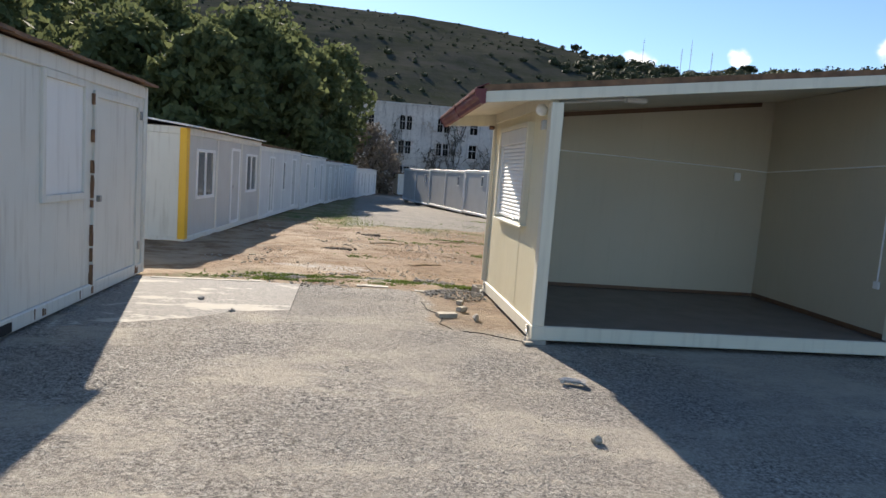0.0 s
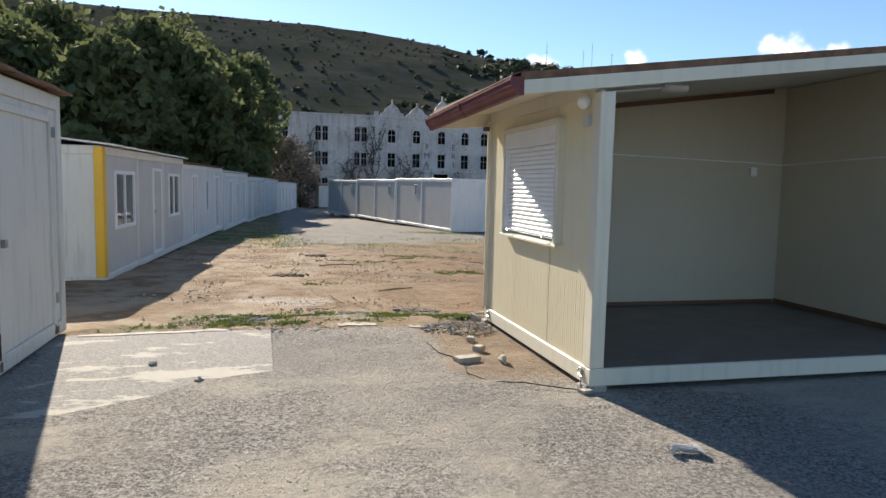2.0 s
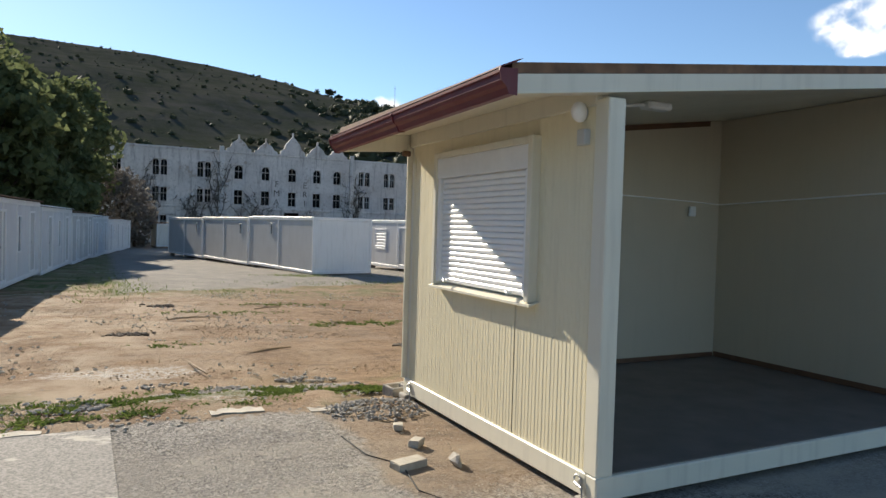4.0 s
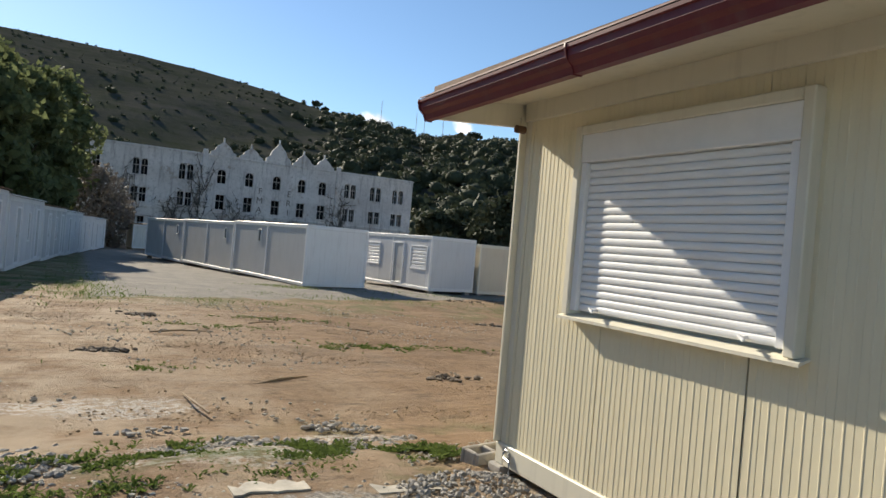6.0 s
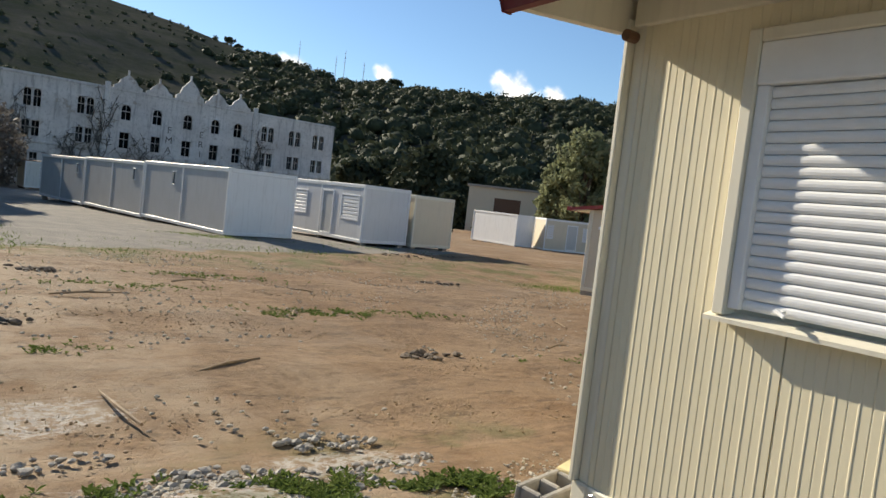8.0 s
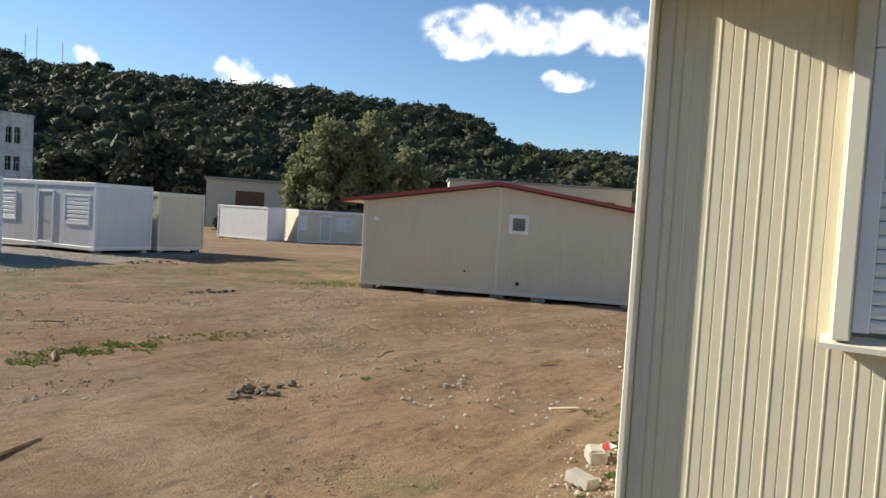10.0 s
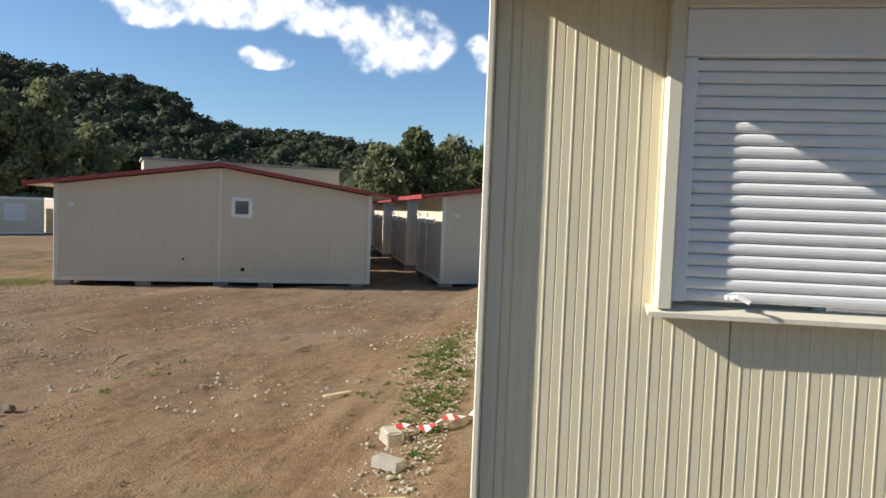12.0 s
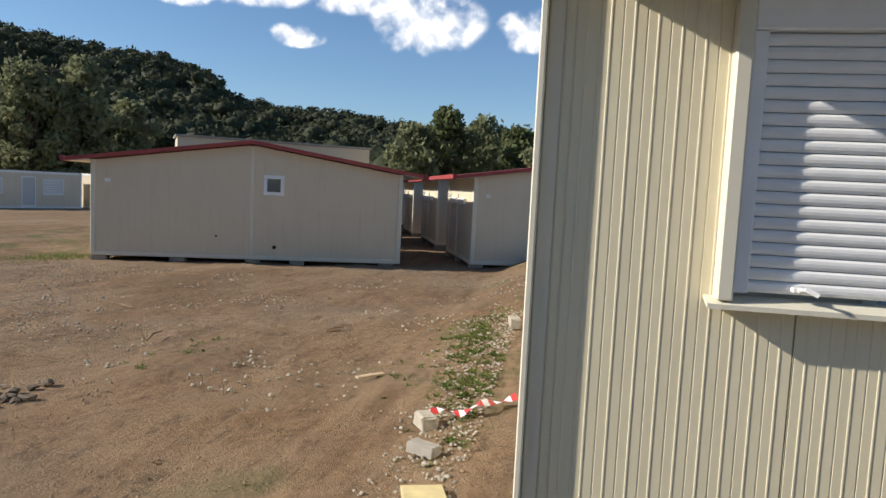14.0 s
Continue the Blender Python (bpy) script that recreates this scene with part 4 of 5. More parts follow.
def gable_house(m, deep, win, label, under=0.10, side_windows=0):
    """A cream gabled prefab seen gable on; local x along the gable, y into the depth, z from its base."""
    root = empty("gable_prefab", m)
    wd, ze, rise = 8.3, 2.55, 0.62
    zr = ze + rise
    s = Shape()
    if win:
        wx, wz, ww = 4.50, 1.84, 0.46
        for x0, x1 in ((0.12, 4.10), (4.20, wx), (wx + ww, wd - 0.12)):
            q0, q1 = [ze + rise * (1 - abs(x - wd / 2) / (wd / 2)) - 0.03 for x in (x0, x1)]
            s.prism([(x0, 0.03, 0.12), (x1, 0.03, 0.12), (x1, 0.03, q1), (x0, 0.03, q0)], (0, 0.08, 0))
        q0, q1 = [ze + rise * (1 - abs(x - wd / 2) / (wd / 2)) - 0.03 for x in (wx, wx + ww)]
        s.box((wx, 0.03, 0.12), (wx + ww, 0.11, wz))
        s.prism([(wx, 0.03, wz + ww), (wx + ww, 0.03, wz + ww), (wx + ww, 0.03, q1), (wx, 0.03, q0)], (0, 0.08, 0))
    else:
        s.prism([(0.12, 0.03, 0.12), (wd - 0.12, 0.03, 0.12), (wd - 0.12, 0.03, ze), (wd / 2, 0.03, zr - 0.03), (0.12, 0.03, ze)], (0, 0.08, 0))
    for x in (0.03, wd - 0.11):
        s.box((x, 0.12, 0.12), (x + 0.08, deep - 0.12, ze))
    s.box((0.12, deep - 0.1, 0.12), (wd - 0.12, deep - 0.03, ze))
    s.out("panel", BEIGE, root)
    f = Shape()
    f.box((0, 0, 0), (wd, 0.12, 0.12), 0.01).box((0, deep - 0.12, 0), (wd, deep, 0.12), 0.01)
    f.box((0, 0.121, 0), (0.12, deep - 0.121, 0.12), 0.01).box((wd - 0.12, 0.121, 0), (wd, deep - 0.121, 0.12), 0.01)
    f.box((4.10, 0.005, 0.121), (4.20, 0.12, zr - 0.06), 0.01)
    for x in (0, wd - 0.12):
        n = max(2, int(deep / 3) + 1)
        for i in range(n):
            yy = (deep - 0.12) * i / (n - 1)
            f.box((x, yy, 0.121), (x + 0.12, yy + 0.12, ze), 0.01)
    f.out("frame", CREAM_FRAME, root)
    r = Shape()
    ex = 0.55
    for sg in (1, -1):
        X = lambda d: d if sg > 0 else wd - d
        sl = rise / (wd / 2)
        r.prism([(X(-ex), -0.22, ze - sl * ex + 0.0), (X(wd / 2), -0.22, zr), (X(wd / 2), -0.22, zr + 0.10), (X(-ex), -0.22, ze - sl * ex + 0.10)], (0, deep + 0.44, 0))
        r.prism([(X(-ex - 0.02), -0.24, ze - sl * ex - 0.02), (X(-ex - 0.12), -0.24, ze - sl * ex), (X(-ex - 0.12), -0.24, ze - sl * ex + 0.12), (X(-ex - 0.02), -0.24, ze - sl * ex + 0.10)], (0, deep + 0.48, 0))
    r.out("roof", TILE_RED, root)
    so = Shape()
    for sg in (1, -1):
        X = lambda d: d if sg > 0 else wd - d
        so.prism([(X(-ex), -0.2, ze - 0.09), (X(0.0), -0.2, ze - 0.02), (X(0.0), -0.2, ze - 0.005), (X(-ex), -0.2, ze - 0.075)], (0, deep + 0.4, 0))
    so.out("soffit", CREAM_FRAME, root)
    if win:
        w = empty("window")
        w.parent = root
        q = Shape()
        for a, b in (((wx - 0.05, -0.01, wz - 0.05), (wx + ww + 0.05, 0.10, wz + 0.05)), ((wx - 0.05, -0.01, wz + ww - 0.05), (wx + ww + 0.05, 0.10, wz + ww + 0.05)), ((wx - 0.05, -0.01, wz + 0.051), (wx + 0.05, 0.10, wz + ww - 0.051)), ((wx + ww - 0.05, -0.01, wz + 0.051), (wx + ww + 0.05, 0.10, wz + ww - 0.051))):
            q.box(a, b, 0.006)
        q.out("frame", PVC, w)
        Shape().box((wx + 0.05, 0.05, wz + 0.05), (wx + ww - 0.05, 0.06, wz + ww - 0.05)).out("pane", GLASS, w)
        d = Shape()
        d.tube([(4.78, -0.005, 0.36), (4.78, 0.035, 0.36)], 0.055, 12)
        d.tube([(3.22, 0.0, 0.62), (3.22, 0.035, 0.62)], 0.03, 10)
        d.out("drain_hole", BLACK, root)
    d = Shape()
    d.box((0.36, -0.03, 1.96), (0.50, 0.03, 2.06), 0.01)
    d.out("junction_box", PVC, root)
    if side_windows:
        v = Shape()
        for i in range(side_windows):
            yy = 1.2 + i * (deep - 1.6) / side_windows
            v.box((-0.06, yy, 1.72), (0.028, yy + 1.1, 1.9), 0.01)
            v.box((-0.02, yy + 1.3, 0.13), (0.028, yy + 1.36, 2.05), 0.005)
        v.out("shutter_box", PVC, root)
    k = Shape()
    for x in (0.2, 2.2, 4.2, 5.4, 7.9):
        for yy in (0.05, deep / 2, deep - 0.35):
            k.box((x - 0.2, yy, -under - 0.15), (x + 0.2, yy + 0.3, 0.002), 0.01)
    k.out("support_block", BLOCK, root)
    tagged(root, label, "cabin", "gabled prefabs")
    return root


GYAW = -70.6
gm = pose(15.15, 21.95, -0.83, 0, 0, GYAW)
gable_house(gm, 6.0, True, "beige gabled prefab with small square window and red roof", 0.12)
for i, (along, back, deep) in enumerate([(10.35, 0.0, 4.5), (10.35, 7.0, 4.5), (10.2, 14.0, 4.5), (9.9, 22.0, 5.0)]):
    gable_house(gm @ pose(along, back, 0.05 - 0.03 * i), deep, False, "beige gabled prefab with red roof beside a narrow lane", 0.2, 2)
for i in range(3):
    gable_house(gm @ pose(0.1, 7.4 + 7.4 * i, -0.06 - 0.05 * i), 6.0, False, "beige gabled prefab with red roof in a row of cabins", 0.3)
gable_house(gm @ pose(-0.4, 40, -0.3), 5, False, "beige gabled prefab with red roof at the end of the lane", 0.4)


# ---- containers ----
def container(m, L, W, H, body, frame_mat, label, panels=2, front=(), end=(), group="site containers", roof_mat=None, over=0.0, end_mat=None, post_mat=None, door_mat=None, trim_mat=None):
    """A site container: local x runs along its width (end face at y=0), local y along its length; its long front is x=0.
    front and end list openings: (kind, start, width, sill, height)."""
    root = empty("site_container", m)
    t = 0.10
    f = Shape()
    for x in (0, W - t):
        for y in (0, L - t):
            f.box((x, y, 0), (x + t, y + t, H), 0.012)
    for z0, z1 in ((0, 0.14), (H - 0.16, H)):
        f.box((0.003, t + 0.001, z0), (t, L - t - 0.001, z1), 0.012).box((W - t, t + 0.001, z0), (W - 0.003, L - t - 0.001, z1), 0.012)
        f.box((t + 0.001, 0.003, z0), (W - t - 0.001, t, z1), 0.012).box((t + 0.001, L - t, z0), (W - t - 0.001, L - 0.003, z1), 0.012)
    for i in range(1, panels):
        y = L * i / panels
        f.box((0.008, y - 0.06, 0.141), (t, y + 0.06, H - 0.161), 0.01)
    f.out("frame", frame_mat, root)
    p = Shape()
    z0, z1 = 0.141, H - 0.161

    def sheet(n, span, place):
        holes = sorted((s, s + w, sl, sl + h) for kind, s, w, sl, h in n)
        at = t
        for s, e, lo, hi in holes + [(span - t, span - t, 0, 0)]:
            if s > at:
                k = max(1, round((s - at) / 2.4)) if n else 1
                for j in range(k):
                    place(at + (s - at) * j / k + 0.001, at + (s - at) * (j + 1) / k - 0.001, z0, z1)
            if e > s:
                if lo > z0 + 0.02:
                    place(s, e, z0, lo)
                if hi < z1 - 0.02:
                    place(s, e, hi, z1)
            at = e
    sheet(front, L, lambda a, b, c, d: p.box((0.03, a, c), (0.075, b, d), 0.004))
    p.box((W - 0.08, t, z0), (W - 0.03, L - t, z1))
    p.box((t, t, 0.02), (W - t, L - t, 0.1)).box((0.05, 0.05, H - 0.1), (W - 0.05, L - 0.05, H - 0.02))
    p.out("panel", body, root)
    pe = Shape()
    sheet(end, W, lambda a, b, c, d: pe.box((a, 0.03, c), (b, 0.075, d), 0.004))
    pe.box((t, L - 0.08, z0), (W - t, L - 0.03, z1))
    pe.out("end_panel", end_mat or body, root)
    if post_mat:
        Shape().box((-0.012, L - 0.20, 0.10), (0.14, L + 0.012, H - 0.02), 0.01).out("painted_post", post_mat, root)
    if roof_mat:
        r = Shape()
        n = max(2, int(L / 0.5))
        for i in range(n):
            a, b = -over + (L + 2 * over) * i / n, -over + (L + 2 * over) * (i + 1) / n
            z = H + 0.012 + 0.01 * (i % 2)
            r.prism([(-over, a, z), (W / 2, a, z + 0.14), (W + over, a, z), (W + over, a, z + 0.03), (W / 2, a, z + 0.17), (-over, a, z + 0.03)], (0, b - a, 0))
        r.out("roof_sheet", roof_mat, root)
    for n, face in ((front, "f"), (end, "e")):
        for kind, s, w, lo, h in n:
            q = empty("door" if kind == "door" else "window")
            q.parent = root
            P = (lambda a, d, z: (0.03 + d, a, z)) if face == "f" else (lambda a, d, z: (a, 0.03 + d, z))
            fr = Shape()
            e = 0.05 if w > 0.6 else 0.025
            for a0, a1, c0, c1 in ((s - 0.02, s + e, lo - 0.02, lo + h + 0.02), (s + w - e, s + w + 0.02, lo - 0.02, lo + h + 0.02), (s + e, s + w - e, lo - 0.02, lo + e), (s + e, s + w - e, lo + h - e, lo + h + 0.02)):
                fr.box(P(a0, -0.03, c0), P(a1, 0.045, c1), 0.005)
            if kind == "pane" and w > 0.6:
                fr.box(P(s + w / 2 - 0.035, -0.02, lo + e), P(s + w / 2 + 0.035, 0.04, lo + h - e), 0.004)
            fr.out("frame", trim_mat or PVC, q)
            if kind == "pane":
                Shape().box(P(s + e, 0.012, lo + e), P(s + w - e, 0.020, lo + h - e)).out("pane", GLASS, q)
            elif kind == "shutter":
                k = 6
                me = None
                for i in range(k):
                    if me is None:
                        hh = (h - 2 * e) / k
                        o = Shape().box(P(s + e, -0.022, 0.004), P(s + w - e, 0.02, hh - 0.03), 0.012).out("slat", PVC, q)
                        me = o.data
                    else:
                        o = new("slat", me)
                        o.parent = q
                    o.matrix_basis = pose(0, 0, lo + e + i * hh)
            elif kind == "blind":
                Shape().box(P(s + e, 0.0, lo + e), P(s + w - e, 0.03, lo + h - e), 0.004).out("leaf", WHITE, q)
            elif kind == "door":
                Shape().box(P(s + e, -0.005, lo + e), P(s + w - e, 0.035, lo + h - e), 0.004).out("leaf", door_mat or GREY_PANEL, q)
                Shape().box(P(s + w - 0.16, -0.05, lo + 0.95), P(s + w - 0.10, -0.006, lo + 1.02), 0.006).out("handle", STEEL, q)
    k = Shape()
    for x in (0.12, W - 0.4):
        for y in (0.1, L / 2, L - 0.4):
            k.box((x, y, -0.40), (x + 0.28, y + 0.3, 0.001), 0.012)
    k.out("support_block", BLOCK, root)
    tagged(root, label, "container", group)
    return root


def left_row(x, y, yaw, L, zb, **kw):
    """A container whose long front looks to +x from (x, y) onward along yaw: mirrored so that its front faces the path."""
    # its length runs back towards the viewer, with the front on the +x side
    m = pose(x, y, zb, 0, 0, yaw) @ pose(0, L, 0, 0, 0, 180)
    return container(m, L, 2.45, 2.5, **kw)


# nearest, off-white, with a boarded window and a rusty roof edge (front towards the path)
near_box = left_row(-3.03, 3.30, 0.0, 6.35, -0.15, body=OFFWHITE, frame_mat=OFFWHITE, label="dirty off-white site container with a boarded window", panels=1, front=[("blind", 2.0, 0.98, 1.12, 1.2), ("door", 0.32, 1.45, 0.10, 2.15)], roof_mat=RUST, over=0.10, door_mat=OFFWHITE, trim_mat=OFFWHITE)
rnd = random.Random(41)
q = Shape()
for i in range(26):
    z = 0.12 + 2.1 * rnd.random() ** 1.6
    q.box((-0.002, 1.80 + rnd.uniform(-0.012, 0.012), z), (0.031, 1.815 + rnd.uniform(0, 0.02), z + rnd.uniform(0.03, 0.16)))
for i in range(14):
    yy = rnd.choice((rnd.uniform(0.25, 0.36), rnd.uniform(1.7, 4.2)))
    q.box((-0.002, yy, 0.03), (0.004, yy + rnd.uniform(0.01, 0.05), 0.05 + rnd.uniform(0.02, 0.09)))
q.out("rust_streak", RUST, near_box)
Shape().box((-0.006, 3.55, 0.012), (0.02, 3.80, 0.105), 0.004).out("fork_pocket", BLACK, near_box)
q = Shape()
for z in (0.35, 2.05):
    q.box((-0.02, 0.27, z), (0.03, 0.33, z + 0.11), 0.004)
q.out("hinge", STEEL, near_box)
left_row(-3.86, 15.0, -3.2, 7.6, -0.42, body=GREY_PANEL, frame_mat=OFFWHITE, label="grey and white site container with a yellow corner post", panels=3, front=[("pane", 5.35, 1.4, 0.95, 1.1), ("door", 2.75, 0.9, 0.16, 2.0), ("pane", 0.55, 1.35, 0.95, 1.1)], roof_mat=WHITE, over=0.12, end_mat=OFFWHITE, post_mat=YELLOW)

y = 23.4
for i, (L, n) in enumerate([(8.0, 4), (8.0, 3), (8.0, 4), (8.0, 3), (8.0, 2), (8.0, 3)]):
    cx = -3.55 + 0.063 * (y - 23.4) + 0.0006 * (y - 23.4) ** 2
    body = (BLUE_WHITE, BLUE_WHITE, GREY_PANEL, BLUE_WHITE, WHITE, WHITE)[i]
    left_row(cx, y, -4.0 - 0.7 * i, L, ground_z(cx, y + 4) + 0.06, body=body, frame_mat=WHITE, label="pale blue white site container in a long row", panels=n, front=[("door", 1.0, 0.9, 0.16, 2.0), ("pane", 3.4, 0.5, 0.9, 1.1), ("door", 5.6, 0.9, 0.16, 2.0)], roof_mat=(RUST, WHITE)[i % 2], over=0.08)
    y += L + 0.45

CY = 10.0
cm = pose(7.3, 32.8, -0.72, 0, 0, CY)
for i in range(3):
    container(cm @ pose(0, i * 7.95, -0.06 * i), 7.85, 3.0, 2.55, GREY_PANEL, WHITE, "white framed site container with plain grey side panels", 2, [("pane", 1.0 if i else 4.6, 0.28, 1.65, 0.55)], [], "white site containers", None, 0, WHITE, trim_mat=GREY_PANEL)
container(pose(13.4, 33.3, -0.70, 0, 0, 8.0), 6.8, 2.65, 2.55, BLUE_WHITE, WHITE, "white site container with door and louvred shutter", 2, [("shutter", 0.35, 1.35, 0.95, 1.1), ("door", 2.35, 0.9, 0.16, 2.0), ("shutter", 4.6, 1.2, 0.95, 1.1)], [], "white site containers")
container(pose(16.22, 33.55, -0.74, 0, 0, 8.0), 5.0, 2.55, 2.42, BEIGE, CREAM_FRAME, "cream site container beside the white one", 2)
container(pose(35.2, 47.6, -1.22, 0, 0, 2.0), 5.5, 1.9, 2.55, WHITE, WHITE, "white site container at the end of the yard", 1)
for k, x in enumerate((37.2, 43.5)):
    container(pose(x, 46.4 - 2.6 * k, -1.25, 0, 0, -22.0) @ pose(0, 0, 0), 2.5, 6.0, 2.55, BEIGE, WHITE, "beige site container with white door and shutters", 1, [], [("shutter", 0.2, 0.5, 0.95, 1.1), ("door", 1.9, 0.9, 0.16, 2.0), ("shutter", 3.3, 1.4, 0.95, 1.1)])
container(pose(3.9, 80.0, -1.3, 0, 0, 5.0), 4.0, 5.5, 2.4, OFFWHITE, WHITE, "small white hut at the end of the lane", 1, [], [("pane", 1.2, 1.0, 1.0, 1.0), ("pane", 3.0, 1.0, 1.0, 1.0)], "huts", RUST, 0.15)


# ---- loose things on the ground ----
patch = Shape()
patch.prism([(-2.95, 9.42, -0.172), (-0.88, 9.46, -0.172), (-0.80, 6.4, -0.176), (-0.80, 5.2, -0.196), (-2.95, 4.6, -0.200), (-2.95, 6.4, -0.178)], (0, 0, -0.06))
tagged(patch.out("concrete_patch", CONCRETE), "worn concrete patch let into the asphalt", "pavement", kind="structure")


def on_ground(x, y):
    return ground_z(x, y)


def rubble(name, x, y, size, seed, mat, label, turn=0.0, boxy=True):
    q = Shape()
    z = on_ground(x, y)
    if boxy:
        q.box((-size[0] / 2, -size[1] / 2, 0), (size[0] / 2, size[1] / 2, size[2]), min(size) * 0.12)
        rnd = random.Random(seed)
        for v in q.bm.verts:
            v.co += Vector((rnd.uniform(-1, 1), rnd.uniform(-1, 1), rnd.uniform(-0.5, 0.5))) * min(size) * 0.12
    else:
        q.lump(size, (0, 0, size[2] * 0.3), seed, 0.35)
    ob = q.out(name, mat)
    ob.matrix_basis = pose(x, y, z - 0.01, 0, 0, turn)
    tagged(ob, label, "rubble")
    return ob


rubble("brick_piece", 0.98, 7.80, (0.24, 0.13, 0.06), 1, STONE, "broken pale brick lying on the asphalt", 12)
rubble("stone", 1.22, 8.2, (0.12, 0.09, 0.06), 2, STONE, "small pale stone on the asphalt", 40)
rubble("stone", 1.26, 8.65, (0.10, 0.08, 0.05), 3, STONE, "small pale stone on the asphalt", 70)
rubble("stone", 1.33, 7.76, (0.16, 0.08, 0.09), 4, BLOCK, "dark angular stone on the asphalt", 25, False)
rubble("stone", 1.55, 4.15, (0.085, 0.065, 0.05), 5, STONE, "loose stone on the asphalt", 25, False)
rubble("stone", 1.70, 6.70, (0.10, 0.08, 0.03), 6, STONE, "flat stone under the cabin corner", 15)
rubble("stone", -1.9, 8.1, (0.09, 0.08, 0.06), 7, BLOCK, "loose dark stone on the concrete", 15, False)
rubble("stone", -1.45, 7.55, (0.09, 0.07, 0.05), 8, BLOCK, "loose dark stone on the concrete", 15, False)


def tape():
    """A crumpled strip of red and white barrier tape."""
    root = empty("barrier_tape", pose(0, 0, 0))
    red, white = Shape(), Shape()
    a, b = Vector((3.64, 10.40, 0)), Vector((4.05, 9.80, 0))
    n = 16
    for i in range(n):
        q = []
        for f in (i / n, (i + 1) / n):
            p = a.lerp(b, f)
            w = Vector((0.032, 0.015, 0.015 * math.sin(f * 21)))
            zz = on_ground(p.x, p.y) + 0.05 + 0.025 * math.sin(f * 13)
            p = Vector((p.x + 0.05 * math.sin(f * 9), p.y, zz))
            q.append((p - w, p + w))
        s = red if i % 2 else white
        s.prism([q[0][0], q[0][1], q[1][1], q[1][0]], (0, 0, 0.004))
    red.out("red_stripe", RED_TAPE, root)
    white.out("white_stripe", PVC, root)
    tagged(root, "crumpled red and white barrier tape on the ground", "tape")


RED_TAPE = plain("red_plastic", (0.62, 0.05, 0.04), 0.4)
tape()
rubble("brick_piece", 3.62, 10.38, (0.18, 0.12, 0.10), 11, STONE, "pale broken block holding down the tape", 30)
rubble("brick_piece", 3.11, 10.29, (0.20, 0.10, 0.07), 12, BLOCK, "grey broken brick on the earth", 65)
rubble("pale_slab", 2.36, 10.12, (0.34, 0.22, 0.05), 13, plain("cream_board", (0.70, 0.58, 0.30), 0.6), "cream broken board lying by the cabin corner", 20)
rubble("brick_piece", 7.3, 10.06, (0.3, 0.12, 0.12), 14, STONE, "pale block beside the cabin", 10)
q = Shape().box((-0.16, -0.025, 0), (0.16, 0.025, 0.018), 0.004)
ob = q.out("wood_offcut", plain("fresh_wood", (0.62, 0.48, 0.32), 0.7, vary=0.3))
ob.matrix_basis = pose(5.13, 11.22, on_ground(5.13, 11.22) + 0.03, 3, 2, -35)
tagged(ob, "short pale wooden offcut lying on the earth", "plank")
for i, (x, y, l, a) in enumerate([(7.5, 12.4, 0.32, -25), (6.3, 14.2, 0.5, 15), (1.2, 13.4, 0.9, 30), (0.1, 12.3, 0.8, 100), (3.2, 16.5, 0.6, 60), (2.5, 19.5, 0.7, 20), (8.2, 16.0, 0.5, 70), (4.4, 19.0, 0.45, 140), (0.6, 17.5, 0.9, 10)]):
    q = Shape()
    q.tube([(-l / 2, 0, 0.012), (0, 0.02, 0.03), (l / 2, -0.01, 0.014)], [0.012, 0.016, 0.007], 6)
    if i % 2 == 0:
        q.tube([(0, 0.02, 0.03), (l * 0.2, 0.12, 0.05)], [0.009, 0.004], 5)
    ob = q.out("stick", PLANK)
    ob.matrix_basis = pose(x, y, on_ground(x, y) + 0.01, 0, 0, a)
    tagged(ob, "dry broken stick lying on the earth", "stick", "sticks on the yard")

wire = Shape()
pts = [(0.75, 8.6), (0.78, 8.1), (0.95, 7.85), (0.85, 7.35), (1.0, 7.12), (1.25, 7.0), (1.5, 6.82), (1.75, 6.72)]
wire.tube([(x, y, on_ground(x, y) + 0.006 + 0.01 * math.sin(x * 17)) for x, y in pts], 0.005, 6)
tagged(wire.out("cable", BLACK), "thin dark cable lying on the asphalt", "cable")


def litter(name, n, seed, area, smin, smax, mat, label, chance):
    rng = np.random.default_rng(seed)
    tv, tf = blob_template(1)
    vs, fs, c = [], [], 0
    while n:
        x, y = rng.uniform(area[0], area[1]), rng.uniform(area[2], area[3])
        if not chance(x, y, rng):
            continue
        n -= 1
        s = rng.uniform(smin, smax)
        v = tv * (1 + 0.5 * (rng.random((len(tv), 1)) - 0.5)) * np.array([s, s * rng.uniform(0.6, 1), s * 0.6])
        vs.append(v + np.array([x, y, on_ground(x, y) + s * 0.2]))
        fs.append(tf + c)
        c += len(tv)
    ob = raw(name, np.concatenate(vs).tolist(), np.concatenate(fs).tolist(), mat)
    tagged(ob, label, "gravel", kind="stuff")


